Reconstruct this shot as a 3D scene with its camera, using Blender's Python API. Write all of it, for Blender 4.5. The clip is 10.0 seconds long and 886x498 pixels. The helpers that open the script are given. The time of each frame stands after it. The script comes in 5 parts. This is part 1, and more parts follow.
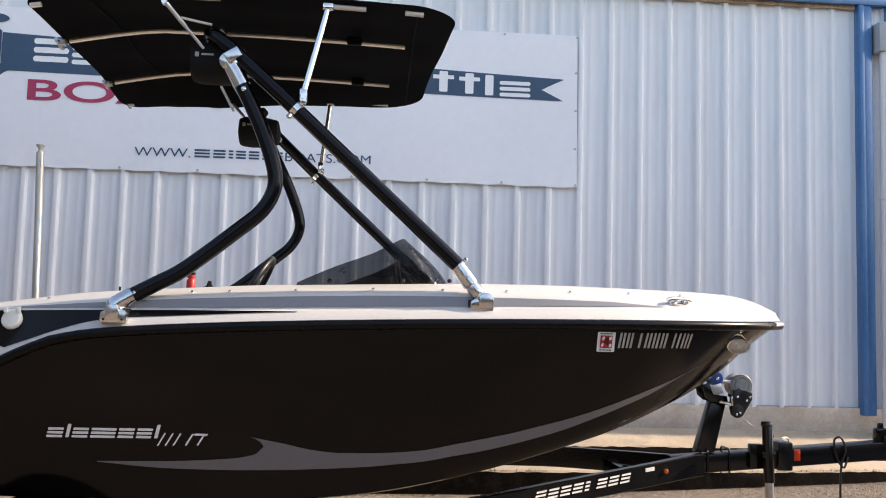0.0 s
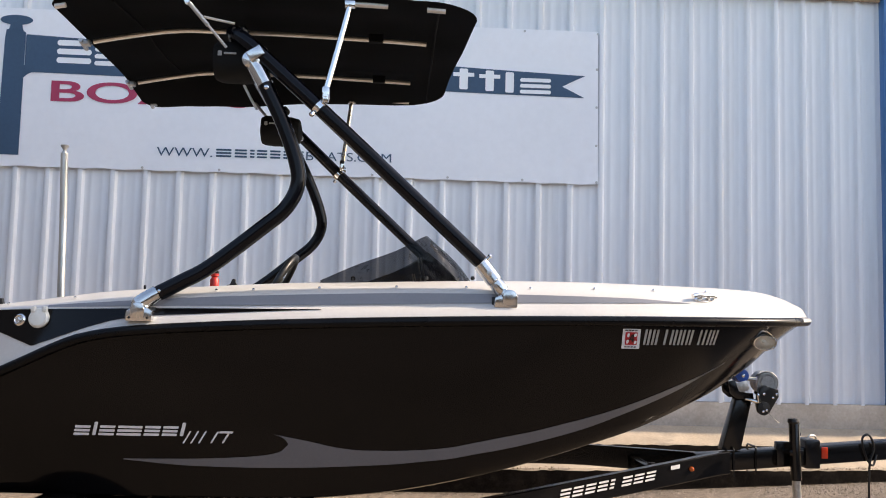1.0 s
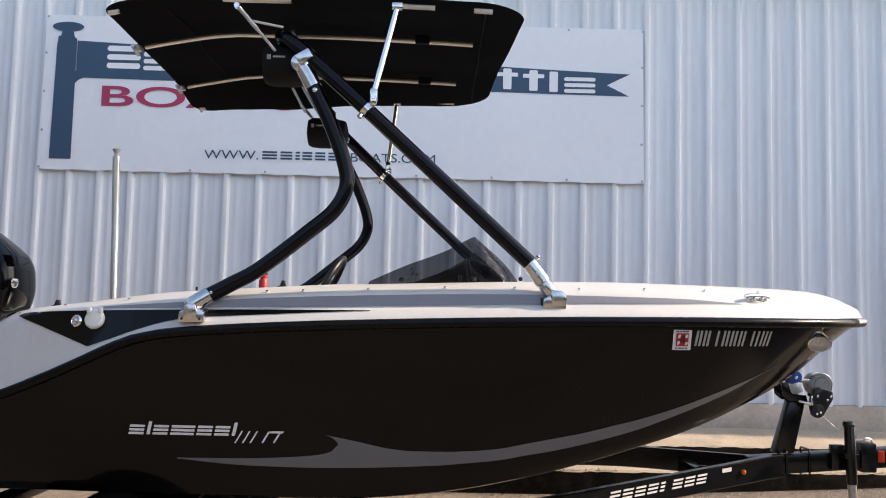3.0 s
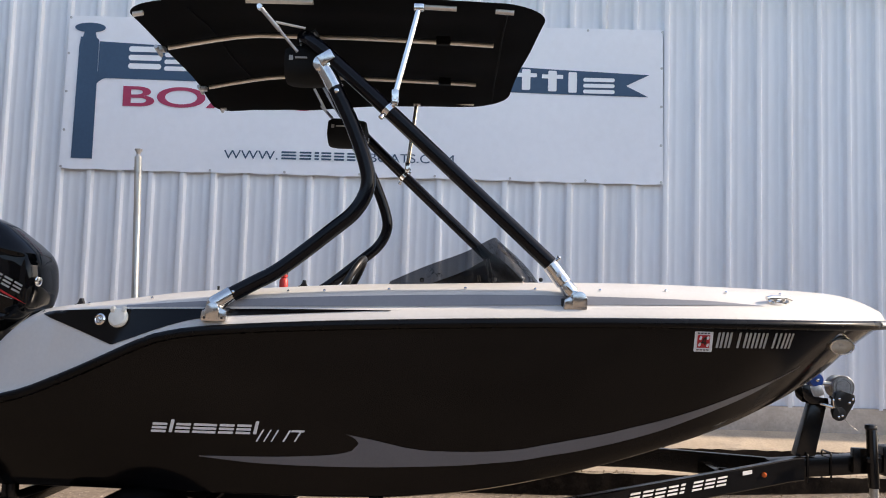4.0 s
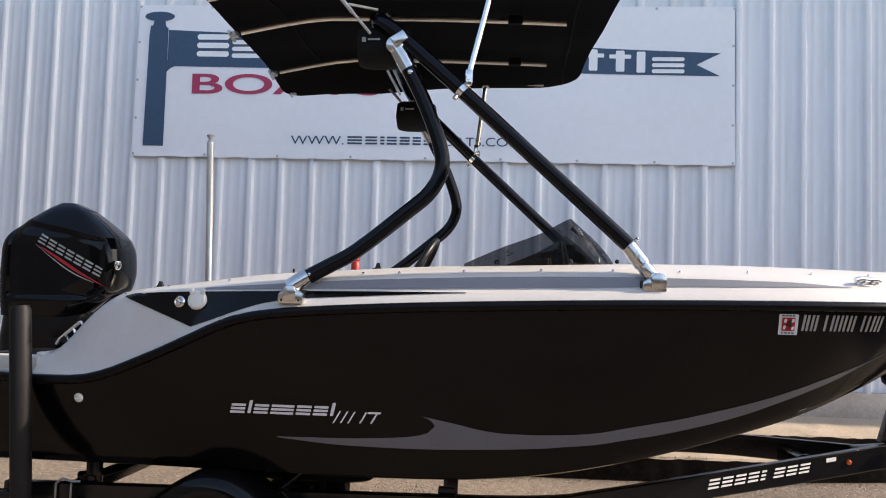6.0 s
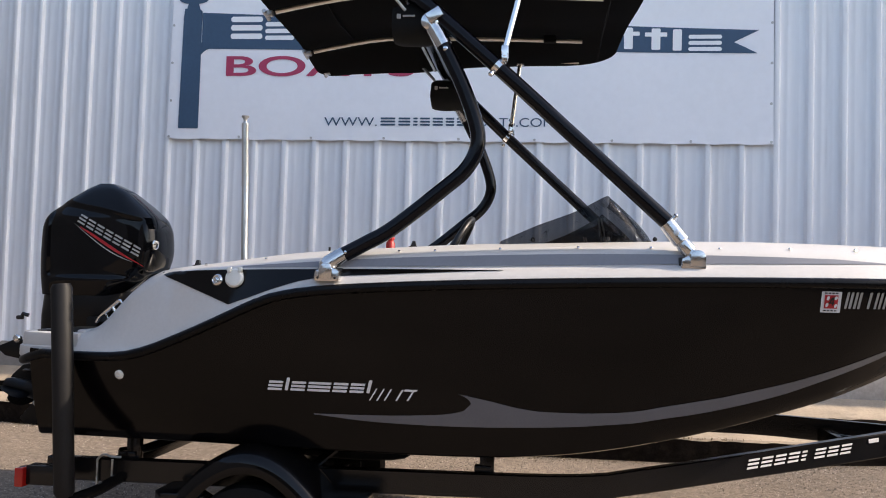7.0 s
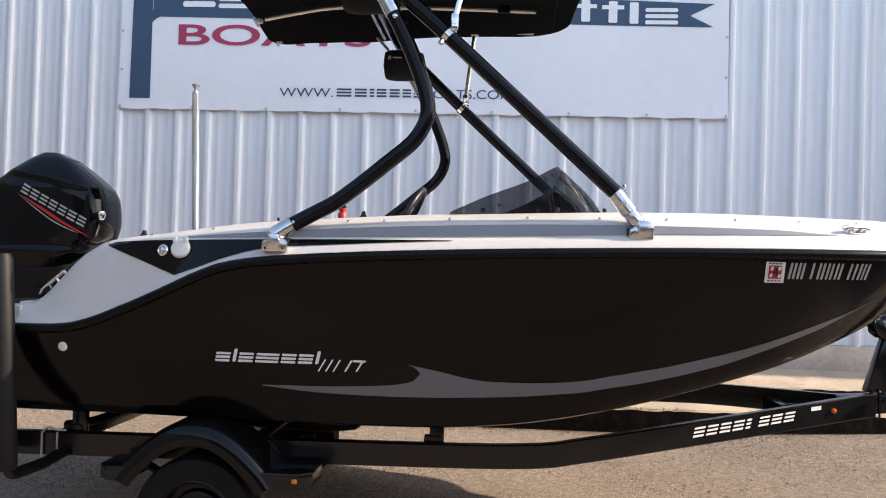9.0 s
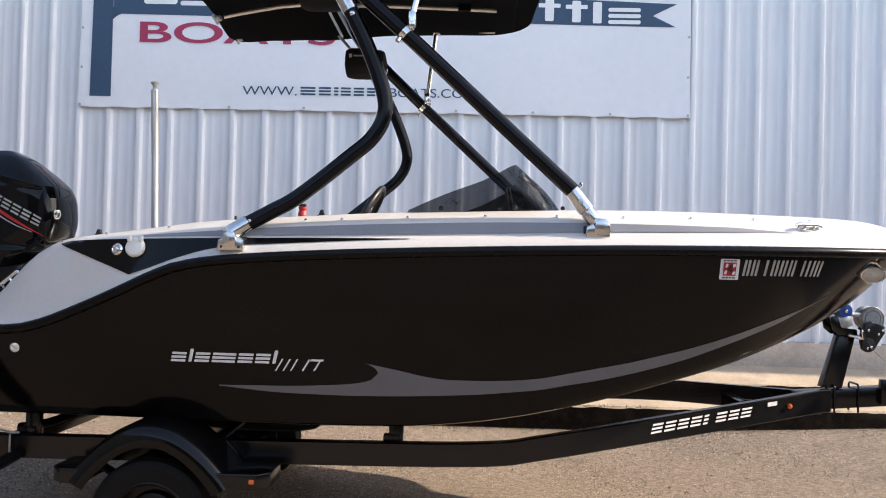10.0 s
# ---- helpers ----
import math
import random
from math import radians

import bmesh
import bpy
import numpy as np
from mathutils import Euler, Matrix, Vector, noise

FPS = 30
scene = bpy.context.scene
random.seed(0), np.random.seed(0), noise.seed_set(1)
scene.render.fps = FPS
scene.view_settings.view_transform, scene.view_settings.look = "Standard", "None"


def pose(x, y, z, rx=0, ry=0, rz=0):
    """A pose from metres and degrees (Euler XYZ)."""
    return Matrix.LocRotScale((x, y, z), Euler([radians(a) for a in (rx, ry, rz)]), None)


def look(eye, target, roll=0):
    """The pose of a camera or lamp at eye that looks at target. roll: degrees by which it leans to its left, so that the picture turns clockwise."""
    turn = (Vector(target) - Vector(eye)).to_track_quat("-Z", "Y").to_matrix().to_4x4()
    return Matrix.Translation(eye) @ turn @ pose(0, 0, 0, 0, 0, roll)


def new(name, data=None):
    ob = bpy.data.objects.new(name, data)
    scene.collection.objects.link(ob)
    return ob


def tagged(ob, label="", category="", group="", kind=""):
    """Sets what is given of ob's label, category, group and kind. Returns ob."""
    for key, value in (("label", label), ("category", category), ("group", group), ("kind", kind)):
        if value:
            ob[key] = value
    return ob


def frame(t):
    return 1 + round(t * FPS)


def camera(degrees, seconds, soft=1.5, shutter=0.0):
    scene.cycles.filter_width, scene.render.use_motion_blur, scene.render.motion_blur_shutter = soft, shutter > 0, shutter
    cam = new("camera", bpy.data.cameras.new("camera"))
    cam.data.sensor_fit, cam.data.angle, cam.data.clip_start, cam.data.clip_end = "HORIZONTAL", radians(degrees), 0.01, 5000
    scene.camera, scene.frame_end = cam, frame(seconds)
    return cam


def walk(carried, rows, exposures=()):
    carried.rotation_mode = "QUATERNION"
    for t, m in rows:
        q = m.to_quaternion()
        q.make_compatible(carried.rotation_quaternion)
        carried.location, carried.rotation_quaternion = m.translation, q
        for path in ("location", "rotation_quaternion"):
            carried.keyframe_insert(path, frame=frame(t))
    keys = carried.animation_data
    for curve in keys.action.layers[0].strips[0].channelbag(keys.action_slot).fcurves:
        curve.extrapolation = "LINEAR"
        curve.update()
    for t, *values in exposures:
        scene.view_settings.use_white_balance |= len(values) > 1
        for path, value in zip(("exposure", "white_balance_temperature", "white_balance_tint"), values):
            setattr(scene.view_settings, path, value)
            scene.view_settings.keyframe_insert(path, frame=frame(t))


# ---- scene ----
cam = camera(53.3, 10.0, soft=1.0)
PATH = [
    (0, (0.18, -5.156, 1.576), (0.325, -3.168, 1.745), 1.6),
    (0.5, (0.174, -5.147, 1.566), (0.3, -3.157, 1.73), 1.3),
    (1, (0.161, -5.143, 1.569), (0.263, -3.152, 1.734), 1.4),
    (1.5, (0.153, -5.135, 1.569), (0.228, -3.143, 1.734), 1.5),
    (2, (0.141, -5.137, 1.57), (0.193, -3.144, 1.731), 1.6),
    (2.5, (0.134, -5.139, 1.572), (0.162, -3.145, 1.735), 1.4),
    (4, (0.103, -5.148, 1.571), (0.077, -3.155, 1.734), 1.7),
    (4.5, (0.087, -5.157, 1.567), (0.031, -3.165, 1.731), 1.7),
    (5, (0.061, -5.155, 1.562), (-0.029, -3.164, 1.72), 1.8),
    (5.5, (0.042, -5.121, 1.56), (-0.076, -3.129, 1.702), 2.0),
    (6, (0.022, -5.115, 1.553), (-0.134, -3.125, 1.68), 1.7),
    (6.2, (-0.002, -5.1, 1.531), (-0.172, -3.111, 1.653), 1.4),
    (7.3, (0.004, -5.099, 1.521), (-0.229, -3.114, 1.588), 1.8),
    (7.5, (0.007, -5.1, 1.521), (-0.216, -3.114, 1.57), 1.8),
    (8, (0.017, -5.089, 1.512), (-0.182, -3.099, 1.544), 1.9),
    (8.5, (0.037, -5.087, 1.513), (-0.136, -3.095, 1.547), 2.1),
    (9, (0.064, -5.073, 1.504), (-0.078, -3.078, 1.539), 1.7),
    (9.5, (0.09, -5.065, 1.507), (-0.017, -3.068, 1.542), 1.7),
    (10, (0.125, -5.063, 1.499), (0.048, -3.065, 1.535), 1.5),
]
EXPO = [(0.0, 1.42, 7550, 15), (2.5, 1.35, 7400, 15), (5.5, 1.27, 7250, 15), (7.5, 1.27, 7150, 15), (8.5, 1.49, 7250, 15), (10.0, 1.57, 7300, 15)]
walk(cam, [(t, look(e, g, r)) for t, e, g, r in PATH], exposures=EXPO)

# ---- light ----
SUN = Vector((1.66, 0.022, 1.0)).normalized()
world = bpy.data.worlds.new("sky")
scene.world = world
world.use_nodes = True
wn = world.node_tree.nodes
sky = wn.new("ShaderNodeTexSky")
sky.sky_type = "NISHITA"
sky.sun_disc = False
sky.sun_elevation = math.asin(SUN.z)
sky.sun_rotation = math.atan2(SUN.x, SUN.y)
world.node_tree.links.new(sky.outputs[0], wn["Background"].inputs[0])
wn["Background"].inputs[1].default_value = 0.147
sun = new("sun", bpy.data.lights.new("sun", "SUN"))
sun.data.energy = 2.8
sun.data.angle = radians(0.55)
sun.data.color = (1.0, 0.915, 0.79)
sun.matrix_world = look(SUN * 30, (0, 0, 0))


# ---- materials ----
def material(name, color, rough=0.5, metal=0.0, vary=0.12, scale=6.0, fine=90.0, bump=0.0, coat=0.0, stretch=(1, 1, 1), spec=0.5, rvary=0.08,
             stain=None, stain_scale=2.0, stain_at=(0.55, 0.75)):
    """A painted, moulded or mineral surface: broad and fine variation of colour and gloss, fine relief, and stains if named."""
    m = bpy.data.materials.new(name)
    m.use_nodes = True
    nt = m.node_tree
    n, l = nt.nodes, nt.links
    p = n["Principled BSDF"]
    co = n.new("ShaderNodeTexCoord")
    info = n.new("ShaderNodeObjectInfo")
    shift = n.new("ShaderNodeVectorMath")
    shift.operation = "SCALE"
    one = n.new("ShaderNodeCombineXYZ")
    for i in range(3):
        l.new(info.outputs["Random"], one.inputs[i])
    l.new(one.outputs[0], shift.inputs[0])
    shift.inputs["Scale"].default_value = 17.0
    add = n.new("ShaderNodeVectorMath")
    l.new(co.outputs["Object"], add.inputs[0])
    l.new(shift.outputs[0], add.inputs[1])
    mp = n.new("ShaderNodeMapping")
    mp.inputs["Scale"].default_value = stretch
    l.new(add.outputs[0], mp.inputs["Vector"])
    big = n.new("ShaderNodeTexNoise")
    big.inputs["Scale"].default_value, big.inputs["Detail"].default_value = scale, 5
    small = n.new("ShaderNodeTexNoise")
    small.inputs["Scale"].default_value, small.inputs["Detail"].default_value = fine, 3
    for q in (big, small):
        l.new(mp.outputs[0], q.inputs["Vector"])
    both = n.new("ShaderNodeMath")
    both.operation = "MULTIPLY_ADD"
    l.new(small.outputs["Fac"], both.inputs[0])
    both.inputs[1].default_value = 0.45
    half = n.new("ShaderNodeMath")
    half.operation = "MULTIPLY"
    half.inputs[1].default_value = 0.55
    l.new(big.outputs["Fac"], half.inputs[0])
    l.new(half.outputs[0], both.inputs[2])
    ramp = n.new("ShaderNodeValToRGB")
    lo = [max(c * (1 - vary * 1.6), 0) for c in color]
    hi = [min(c * (1 + vary * 1.6), 1) for c in color]
    ramp.color_ramp.elements[0].position, ramp.color_ramp.elements[0].color = 0.3, (*lo, 1)
    ramp.color_ramp.elements[1].position, ramp.color_ramp.elements[1].color = 0.7, (*hi, 1)
    l.new(both.outputs[0], ramp.inputs[0])
    out = ramp.outputs[0]
    if stain:
        sn = n.new("ShaderNodeTexNoise")
        sn.inputs["Scale"].default_value, sn.inputs["Detail"].default_value, sn.inputs["Roughness"].default_value = stain_scale, 8, 0.65
        l.new(mp.outputs[0], sn.inputs["Vector"])
        sr = n.new("ShaderNodeValToRGB")
        sr.color_ramp.elements[0].position, sr.color_ramp.elements[1].position = stain_at
        sr.color_ramp.elements[0].color = (0, 0, 0, 1)
        sr.color_ramp.elements[1].color = (0.8, 0.8, 0.8, 1)
        l.new(sn.outputs["Fac"], sr.inputs[0])
        mx = n.new("ShaderNodeMix")
        mx.data_type = "RGBA"
        l.new(sr.outputs[0], mx.inputs["Factor"])
        l.new(out, mx.inputs[6])
        mx.inputs[7].default_value = (*stain, 1)
        out = mx.outputs[2]
    l.new(out, p.inputs["Base Color"])
    rr = n.new("ShaderNodeMapRange")
    rr.inputs["To Min"].default_value, rr.inputs["To Max"].default_value = max(rough - rvary, 0.01), min(rough + rvary, 1)
    l.new(big.outputs["Fac"], rr.inputs["Value"])
    l.new(rr.outputs[0], p.inputs["Roughness"])
    p.inputs["Metallic"].default_value = metal
    p.inputs["Coat Weight"].default_value = coat
    p.inputs["Coat Roughness"].default_value = 0.03
    p.inputs["Specular IOR Level"].default_value = spec
    if bump:
        b = n.new("ShaderNodeBump")
        b.inputs["Strength"].default_value, b.inputs["Distance"].default_value = bump, 0.004
        l.new(both.outputs[0], b.inputs["Height"])
        l.new(b.outputs[0], p.inputs["Normal"])
    return m


def asphalt_material():
    m = material("worn asphalt", (0.218, 0.184, 0.154), 0.85, spec=0.15, vary=0.16, scale=0.7, fine=40, stain=(0.1, 0.09, 0.08), stain_scale=0.9, stain_at=(0.56, 0.8))
    n, l = m.node_tree.nodes, m.node_tree.links
    p = n["Principled BSDF"]
    co = n.new("ShaderNodeTexCoord")
    v = n.new("ShaderNodeTexVoronoi")
    v.inputs["Scale"].default_value = 130
    l.new(co.outputs["Object"], v.inputs["Vector"])
    grain = n.new("ShaderNodeTexNoise")
    grain.inputs["Scale"].default_value, grain.inputs["Detail"].default_value = 26, 9
    l.new(co.outputs["Object"], grain.inputs["Vector"])
    rp = n.new("ShaderNodeValToRGB")
    e = rp.color_ramp.elements
    e[0].position, e[0].color = 0.32, (0.78, 0.77, 0.76, 1)
    e[1].position, e[1].color = 0.66, (1.24, 1.22, 1.2, 1)
    l.new(grain.outputs["Fac"], rp.inputs[0])
    stones = n.new("ShaderNodeValToRGB")
    stones.color_ramp.elements[0].position, stones.color_ramp.elements[0].color = 0.1, (0.7, 0.68, 0.66, 1)
    stones.color_ramp.elements[1].position, stones.color_ramp.elements[1].color = 0.9, (1.35, 1.3, 1.22, 1)
    l.new(v.outputs["Color"], stones.inputs[0])
    a = n.new("ShaderNodeMix")
    a.data_type, a.blend_type = "RGBA", "MULTIPLY"
    a.inputs["Factor"].default_value = 1
    base = p.inputs["Base Color"].links[0].from_socket
    l.new(base, a.inputs[6])
    l.new(rp.outputs[0], a.inputs[7])
    c = n.new("ShaderNodeMix")
    c.data_type, c.blend_type = "RGBA", "MULTIPLY"
    c.inputs["Factor"].default_value = 1
    l.new(a.outputs[2], c.inputs[6])
    l.new(stones.outputs[0], c.inputs[7])
    l.new(c.outputs[2], p.inputs["Base Color"])
    b = n.new("ShaderNodeBump")
    b.inputs["Strength"].default_value, b.inputs["Distance"].default_value = 0.55, 0.005
    mixh = n.new("ShaderNodeMath")
    l.new(v.outputs["Distance"], mixh.inputs[0])
    l.new(grain.outputs["Fac"], mixh.inputs[1])
    l.new(mixh.outputs[0], b.inputs["Height"])
    l.new(b.outputs[0], p.inputs["Normal"])
    return m


def pebble_material():
    """Small stones, each of its own shade."""
    m = material("asphalt stones", (0.3, 0.26, 0.22), 0.85, spec=0.15, vary=0.2, scale=30)
    n, l = m.node_tree.nodes, m.node_tree.links
    geo = n.new("ShaderNodeNewGeometry")
    ramp = n.new("ShaderNodeValToRGB")
    e = ramp.color_ramp.elements
    e[0].position, e[0].color = 0.0, (0.13, 0.111, 0.093, 1)
    e[1].position, e[1].color = 1.0, (0.6, 0.52, 0.44, 1)
    mid = e.new(0.6)
    mid.color = (0.195, 0.167, 0.14, 1)
    l.new(geo.outputs["Random Per Island"], ramp.inputs[0])
    l.new(ramp.outputs[0], n["Principled BSDF"].inputs["Base Color"])
    return m


def smoked(name, tint, gloss=0.02):
    """Tinted clear sheet: passes tinted light, and mirrors by Fresnel."""
    m = bpy.data.materials.new(name)
    m.use_nodes = True
    n, l = m.node_tree.nodes, m.node_tree.links
    n.remove(n["Principled BSDF"])
    t = n.new("ShaderNodeBsdfTransparent")
    t.inputs[0].default_value = (*tint, 1)
    g = n.new("ShaderNodeBsdfGlossy")
    g.inputs["Roughness"].default_value = gloss
    f = n.new("ShaderNodeFresnel")
    f.inputs[0].default_value = 1.35
    mx = n.new("ShaderNodeMixShader")
    l.new(f.outputs[0], mx.inputs[0])
    l.new(t.outputs[0], mx.inputs[1])
    l.new(g.outputs[0], mx.inputs[2])
    l.new(mx.outputs[0], n["Material Output"].inputs[0])
    return m


GELCOAT = material("black gelcoat", (0.0026, 0.0021, 0.0022), 0.12, vary=0.3, scale=2.5, fine=400, rvary=0.03, spec=0.2)
WHITE = material("white gelcoat", (0.6, 0.574, 0.535), 0.3, vary=0.03, scale=3, fine=60, coat=0.15, rvary=0.06)
GREY = material("grey gelcoat stripe", (0.215, 0.215, 0.23), 0.3, vary=0.05, scale=4, coat=0.3)
BLACKPANEL = material("black side panel", (0.003, 0.003, 0.0035), 0.12, vary=0.3, rvary=0.04, spec=0.25)
RUBBER = material("black rubber rail", (0.004, 0.004, 0.0046), 0.28, vary=0.25, fine=150, spec=0.16)
SILVERVINYL = material("grey vinyl graphic", (0.12, 0.121, 0.132), 0.4, vary=0.05)
WHITEVINYL = material("white vinyl lettering", (0.72, 0.72, 0.72), 0.4, vary=0.05)
GREYVINYL = material("pale grey vinyl lettering", (0.33, 0.325, 0.31), 0.4, vary=0.05)
REDVINYL = material("red vinyl", (0.45, 0.015, 0.022), 0.4, vary=0.1)
CHROME = material("polished steel", (0.78, 0.77, 0.75), 0.13, metal=1.0, vary=0.06, scale=20, fine=200, rvary=0.06)
CAST = material("brushed cast aluminium", (0.66, 0.655, 0.64), 0.2, metal=1.0, vary=0.08, scale=30, fine=250, bump=0.05)
ROD = material("pale anodised tube", (0.68, 0.63, 0.55), 0.32, metal=0.7, vary=0.08, scale=20)
TOWERBLACK = material("satin black powder coat", (0.0032, 0.0036, 0.0055), 0.17, vary=0.2, fine=300, bump=0.02, spec=0.2)
CANVAS = material("black marine canvas", (0.0048, 0.005, 0.0054), 0.85, vary=0.35, scale=5, fine=260, bump=0.15, spec=0.12)
COVER = material("black speaker cover fabric", (0.008, 0.008, 0.008), 0.9, vary=0.3, fine=320, bump=0.15, spec=0.2)
PLASTIC = material("black moulded plastic", (0.007, 0.007, 0.007), 0.42, vary=0.2, fine=200)
WHITEPLASTIC = material("white plastic", (0.78, 0.77, 0.7), 0.4, vary=0.04)
POLESTEEL = material("brushed steel tube", (0.66, 0.64, 0.6), 0.36, metal=0.95, vary=0.06, scale=20, fine=200, stretch=(1, 1, 0.1))
COWL = material("gloss black engine cowl", (0.003, 0.0032, 0.004), 0.06, vary=0.25, rvary=0.02, spec=0.24)
ENGINEGREY = material("matt black engine casting", (0.004, 0.004, 0.0045), 0.35, vary=0.25, bump=0.05, spec=0.25)
STEELBLACK = material("black enamelled trailer steel", (0.005, 0.0045, 0.0045), 0.2, vary=0.3, scale=3, fine=150, rvary=0.06, spec=0.42)
FENDER = material("gloss black fender enamel", (0.004, 0.0038, 0.004), 0.07, vary=0.3, scale=3, fine=150, rvary=0.02, spec=0.26)
REFLECTOR = material("silvered lamp reflector", (0.9, 0.88, 0.84), 0.35, metal=0.0, vary=0.1, scale=60)
TYRE = material("tyre rubber", (0.006, 0.0058, 0.0055), 0.75, vary=0.25, fine=120, bump=0.15, spec=0.2)
RIM = material("black steel rim", (0.006, 0.006, 0.006), 0.3, vary=0.2, spec=0.3)
CARPET = material("black bunk carpet", (0.012, 0.012, 0.012), 0.95, vary=0.3, fine=400, bump=0.3)
FOAM = material("dark foam sleeve", (0.012, 0.0112, 0.011), 0.55, vary=0.25, fine=150, bump=0.1, spec=0.22)
GALV = material("galvanised steel", (0.5, 0.5, 0.49), 0.4, metal=0.9, vary=0.15, scale=40)
REDLENS = material("red lamp lens", (0.42, 0.012, 0.008), 0.2, vary=0.12, coat=0.5)
ORANGELENS = material("orange-red reflector", (0.62, 0.045, 0.012), 0.25, vary=0.12, coat=0.4)
AMBER = material("amber lamp lens", (0.7, 0.13, 0.02), 0.2, vary=0.12, coat=0.5)
BLUEROLLER = material("blue polyurethane roller", (0.02, 0.09, 0.42), 0.35, vary=0.1)
REDCAP = material("red plastic", (0.42, 0.02, 0.015), 0.4, vary=0.1)
SMOKE = smoked("smoked acrylic", (0.14, 0.14, 0.145))
CLEAR = smoked("clear lens", (0.92, 0.92, 0.9))
PANEL = material("white ribbed steel", (0.757, 0.785, 0.822), 0.38, vary=0.035, scale=1.5, fine=20, stretch=(1, 1, 0.12), rvary=0.06, coat=0.08,
                 stain=(0.58, 0.58, 0.58), stain_scale=3.0, stain_at=(0.55, 0.95))
RUST = material("rust stained steel", (0.42, 0.3, 0.2), 0.7, vary=0.3, scale=7, fine=40, stretch=(1, 1, 0.3))
BLUETRIM = material("blue painted steel", (0.042, 0.16, 0.36), 0.42, vary=0.14, scale=3, fine=60, stretch=(1, 1, 0.25), stain=(0.12, 0.24, 0.4), stain_scale=4)
CONCRETE = material("weathered concrete", (0.44, 0.35, 0.255), 0.9, vary=0.14, scale=2.2, fine=50, bump=0.25, stain=(0.2, 0.17, 0.14), stain_scale=2.4, stain_at=(0.55, 0.78))
BASECONCRETE = material("grey concrete plinth", (0.33, 0.31, 0.29), 0.9, vary=0.14, scale=2.5, fine=40, bump=0.25, stain=(0.19, 0.17, 0.15), stain_scale=1.6, stain_at=(0.5, 0.75))
# Near-black front face: dirt plus the shade it stands in, put into the colour.
KERBFACE = material("dirty kerb edge darkened for shade", (0.013, 0.01, 0.008), 0.95, vary=0.4, scale=9, fine=60, bump=0.5, spec=0.05, stain=(0.03, 0.024, 0.018), stain_scale=14, stain_at=(0.52, 0.72))
ASPHALT = asphalt_material()
BANNER = material("white vinyl banner", (0.84, 0.86, 0.9), 0.5, vary=0.02, scale=1.2, fine=15)
NAVY = material("navy banner print", (0.03, 0.075, 0.14), 0.5, vary=0.08, scale=2, fine=30)
BANNERWHITE = material("white banner print", (0.86, 0.88, 0.9), 0.5, vary=0.02)
CRIMSON = material("crimson banner print", (0.42, 0.035, 0.1), 0.5, vary=0.06)
PIPE = material("white downpipe", (0.7, 0.69, 0.7), 0.4, vary=0.05, scale=5)
GREYBOX = material("grey zinc box", (0.38, 0.4, 0.43), 0.5, vary=0.1)
# for a light-blocking wall that stands out of view
GREYWALL = material("dark blue-grey unseen wall", (0.045, 0.05, 0.062), 0.85, vary=0.3, scale=1.2, fine=30, stretch=(4, 1, 0.3))
# for the added walls out of view, south and east
FARWALL = material("brown unseen wall", (0.09, 0.065, 0.045), 0.85, vary=0.35, scale=1.5, fine=12, stretch=(4, 1, 0.3))
PEBBLE = pebble_material()
WEED = material("dry grass", (0.13, 0.1, 0.055), 0.9, vary=0.4, scale=20)


# ---- building blocks ----
def link(name, bm, mat, parent=None, smooth=35):
    me = bpy.data.meshes.new(name)
    bmesh.ops.recalc_face_normals(bm, faces=bm.faces)
    bm.to_mesh(me)
    bm.free()
    for m in (mat if isinstance(mat, (list, tuple)) else [mat]):
        me.materials.append(m)
    if smooth:
        me.polygons.foreach_set("use_smooth", [True] * len(me.polygons))
        me.set_sharp_from_angle(angle=radians(smooth))
    ob = new(name, me)
    ob.parent = parent
    return ob


def part(name, bm, mat, parent, label="", smooth=35):
    ob = link(name, bm, mat, parent, smooth)
    return tagged(ob, label) if label else ob


def thing(name, label, category, group="", kind=""):
    return tagged(new(name), label, category, group, kind)


def box(x0, x1, y0, y1, z0, z1, bevel=0.0, seg=2, m=None):
    bm = bmesh.new()
    bmesh.ops.create_cube(bm, size=1, matrix=Matrix.LocRotScale(((x0 + x1) / 2, (y0 + y1) / 2, (z0 + z1) / 2), None, (x1 - x0, y1 - y0, z1 - z0)))
    if bevel:
        bmesh.ops.bevel(bm, geom=list(bm.edges), offset=bevel, segments=seg, profile=0.5, affect="EDGES")
    if m:
        bm.transform(m)
    return bm


def join(*bms):
    """One bmesh out of several."""
    me = bpy.data.meshes.new("tmp")
    out = bmesh.new()
    for b in bms:
        b.to_mesh(me)
        b.free()
        out.from_mesh(me)
    bpy.data.meshes.remove(me)
    return out


def smooth_path(pts, per=8):
    """A Catmull-Rom line through the points."""
    p = [Vector(q) for q in pts]
    p = [2 * p[0] - p[1]] + p + [2 * p[-1] - p[-2]]
    out = []
    for i in range(1, len(p) - 2):
        for k in range(per):
            t = k / per
            a, b, c, d = p[i - 1:i + 3]
            out.append(0.5 * (2 * b + (c - a) * t + (2 * a - 5 * b + 4 * c - d) * t * t + (3 * b - 3 * c + d - a) * t**3))
    return out + [p[-2]]


def bent_path(pts, radius=0.1, per=8):
    """A line through the points with its corners rounded."""
    p = [Vector(q) for q in pts]
    out = [p[0]]
    for a, b, c in zip(p, p[1:], p[2:]):
        r = min(radius, (a - b).length * 0.48, (c - b).length * 0.48)
        s, e = b + (a - b).normalized() * r, b + (c - b).normalized() * r
        for k in range(per + 1):
            t = k / per
            out.append(s * (1 - t) ** 2 + b * 2 * t * (1 - t) + e * t * t)
    return out + [p[-1]]


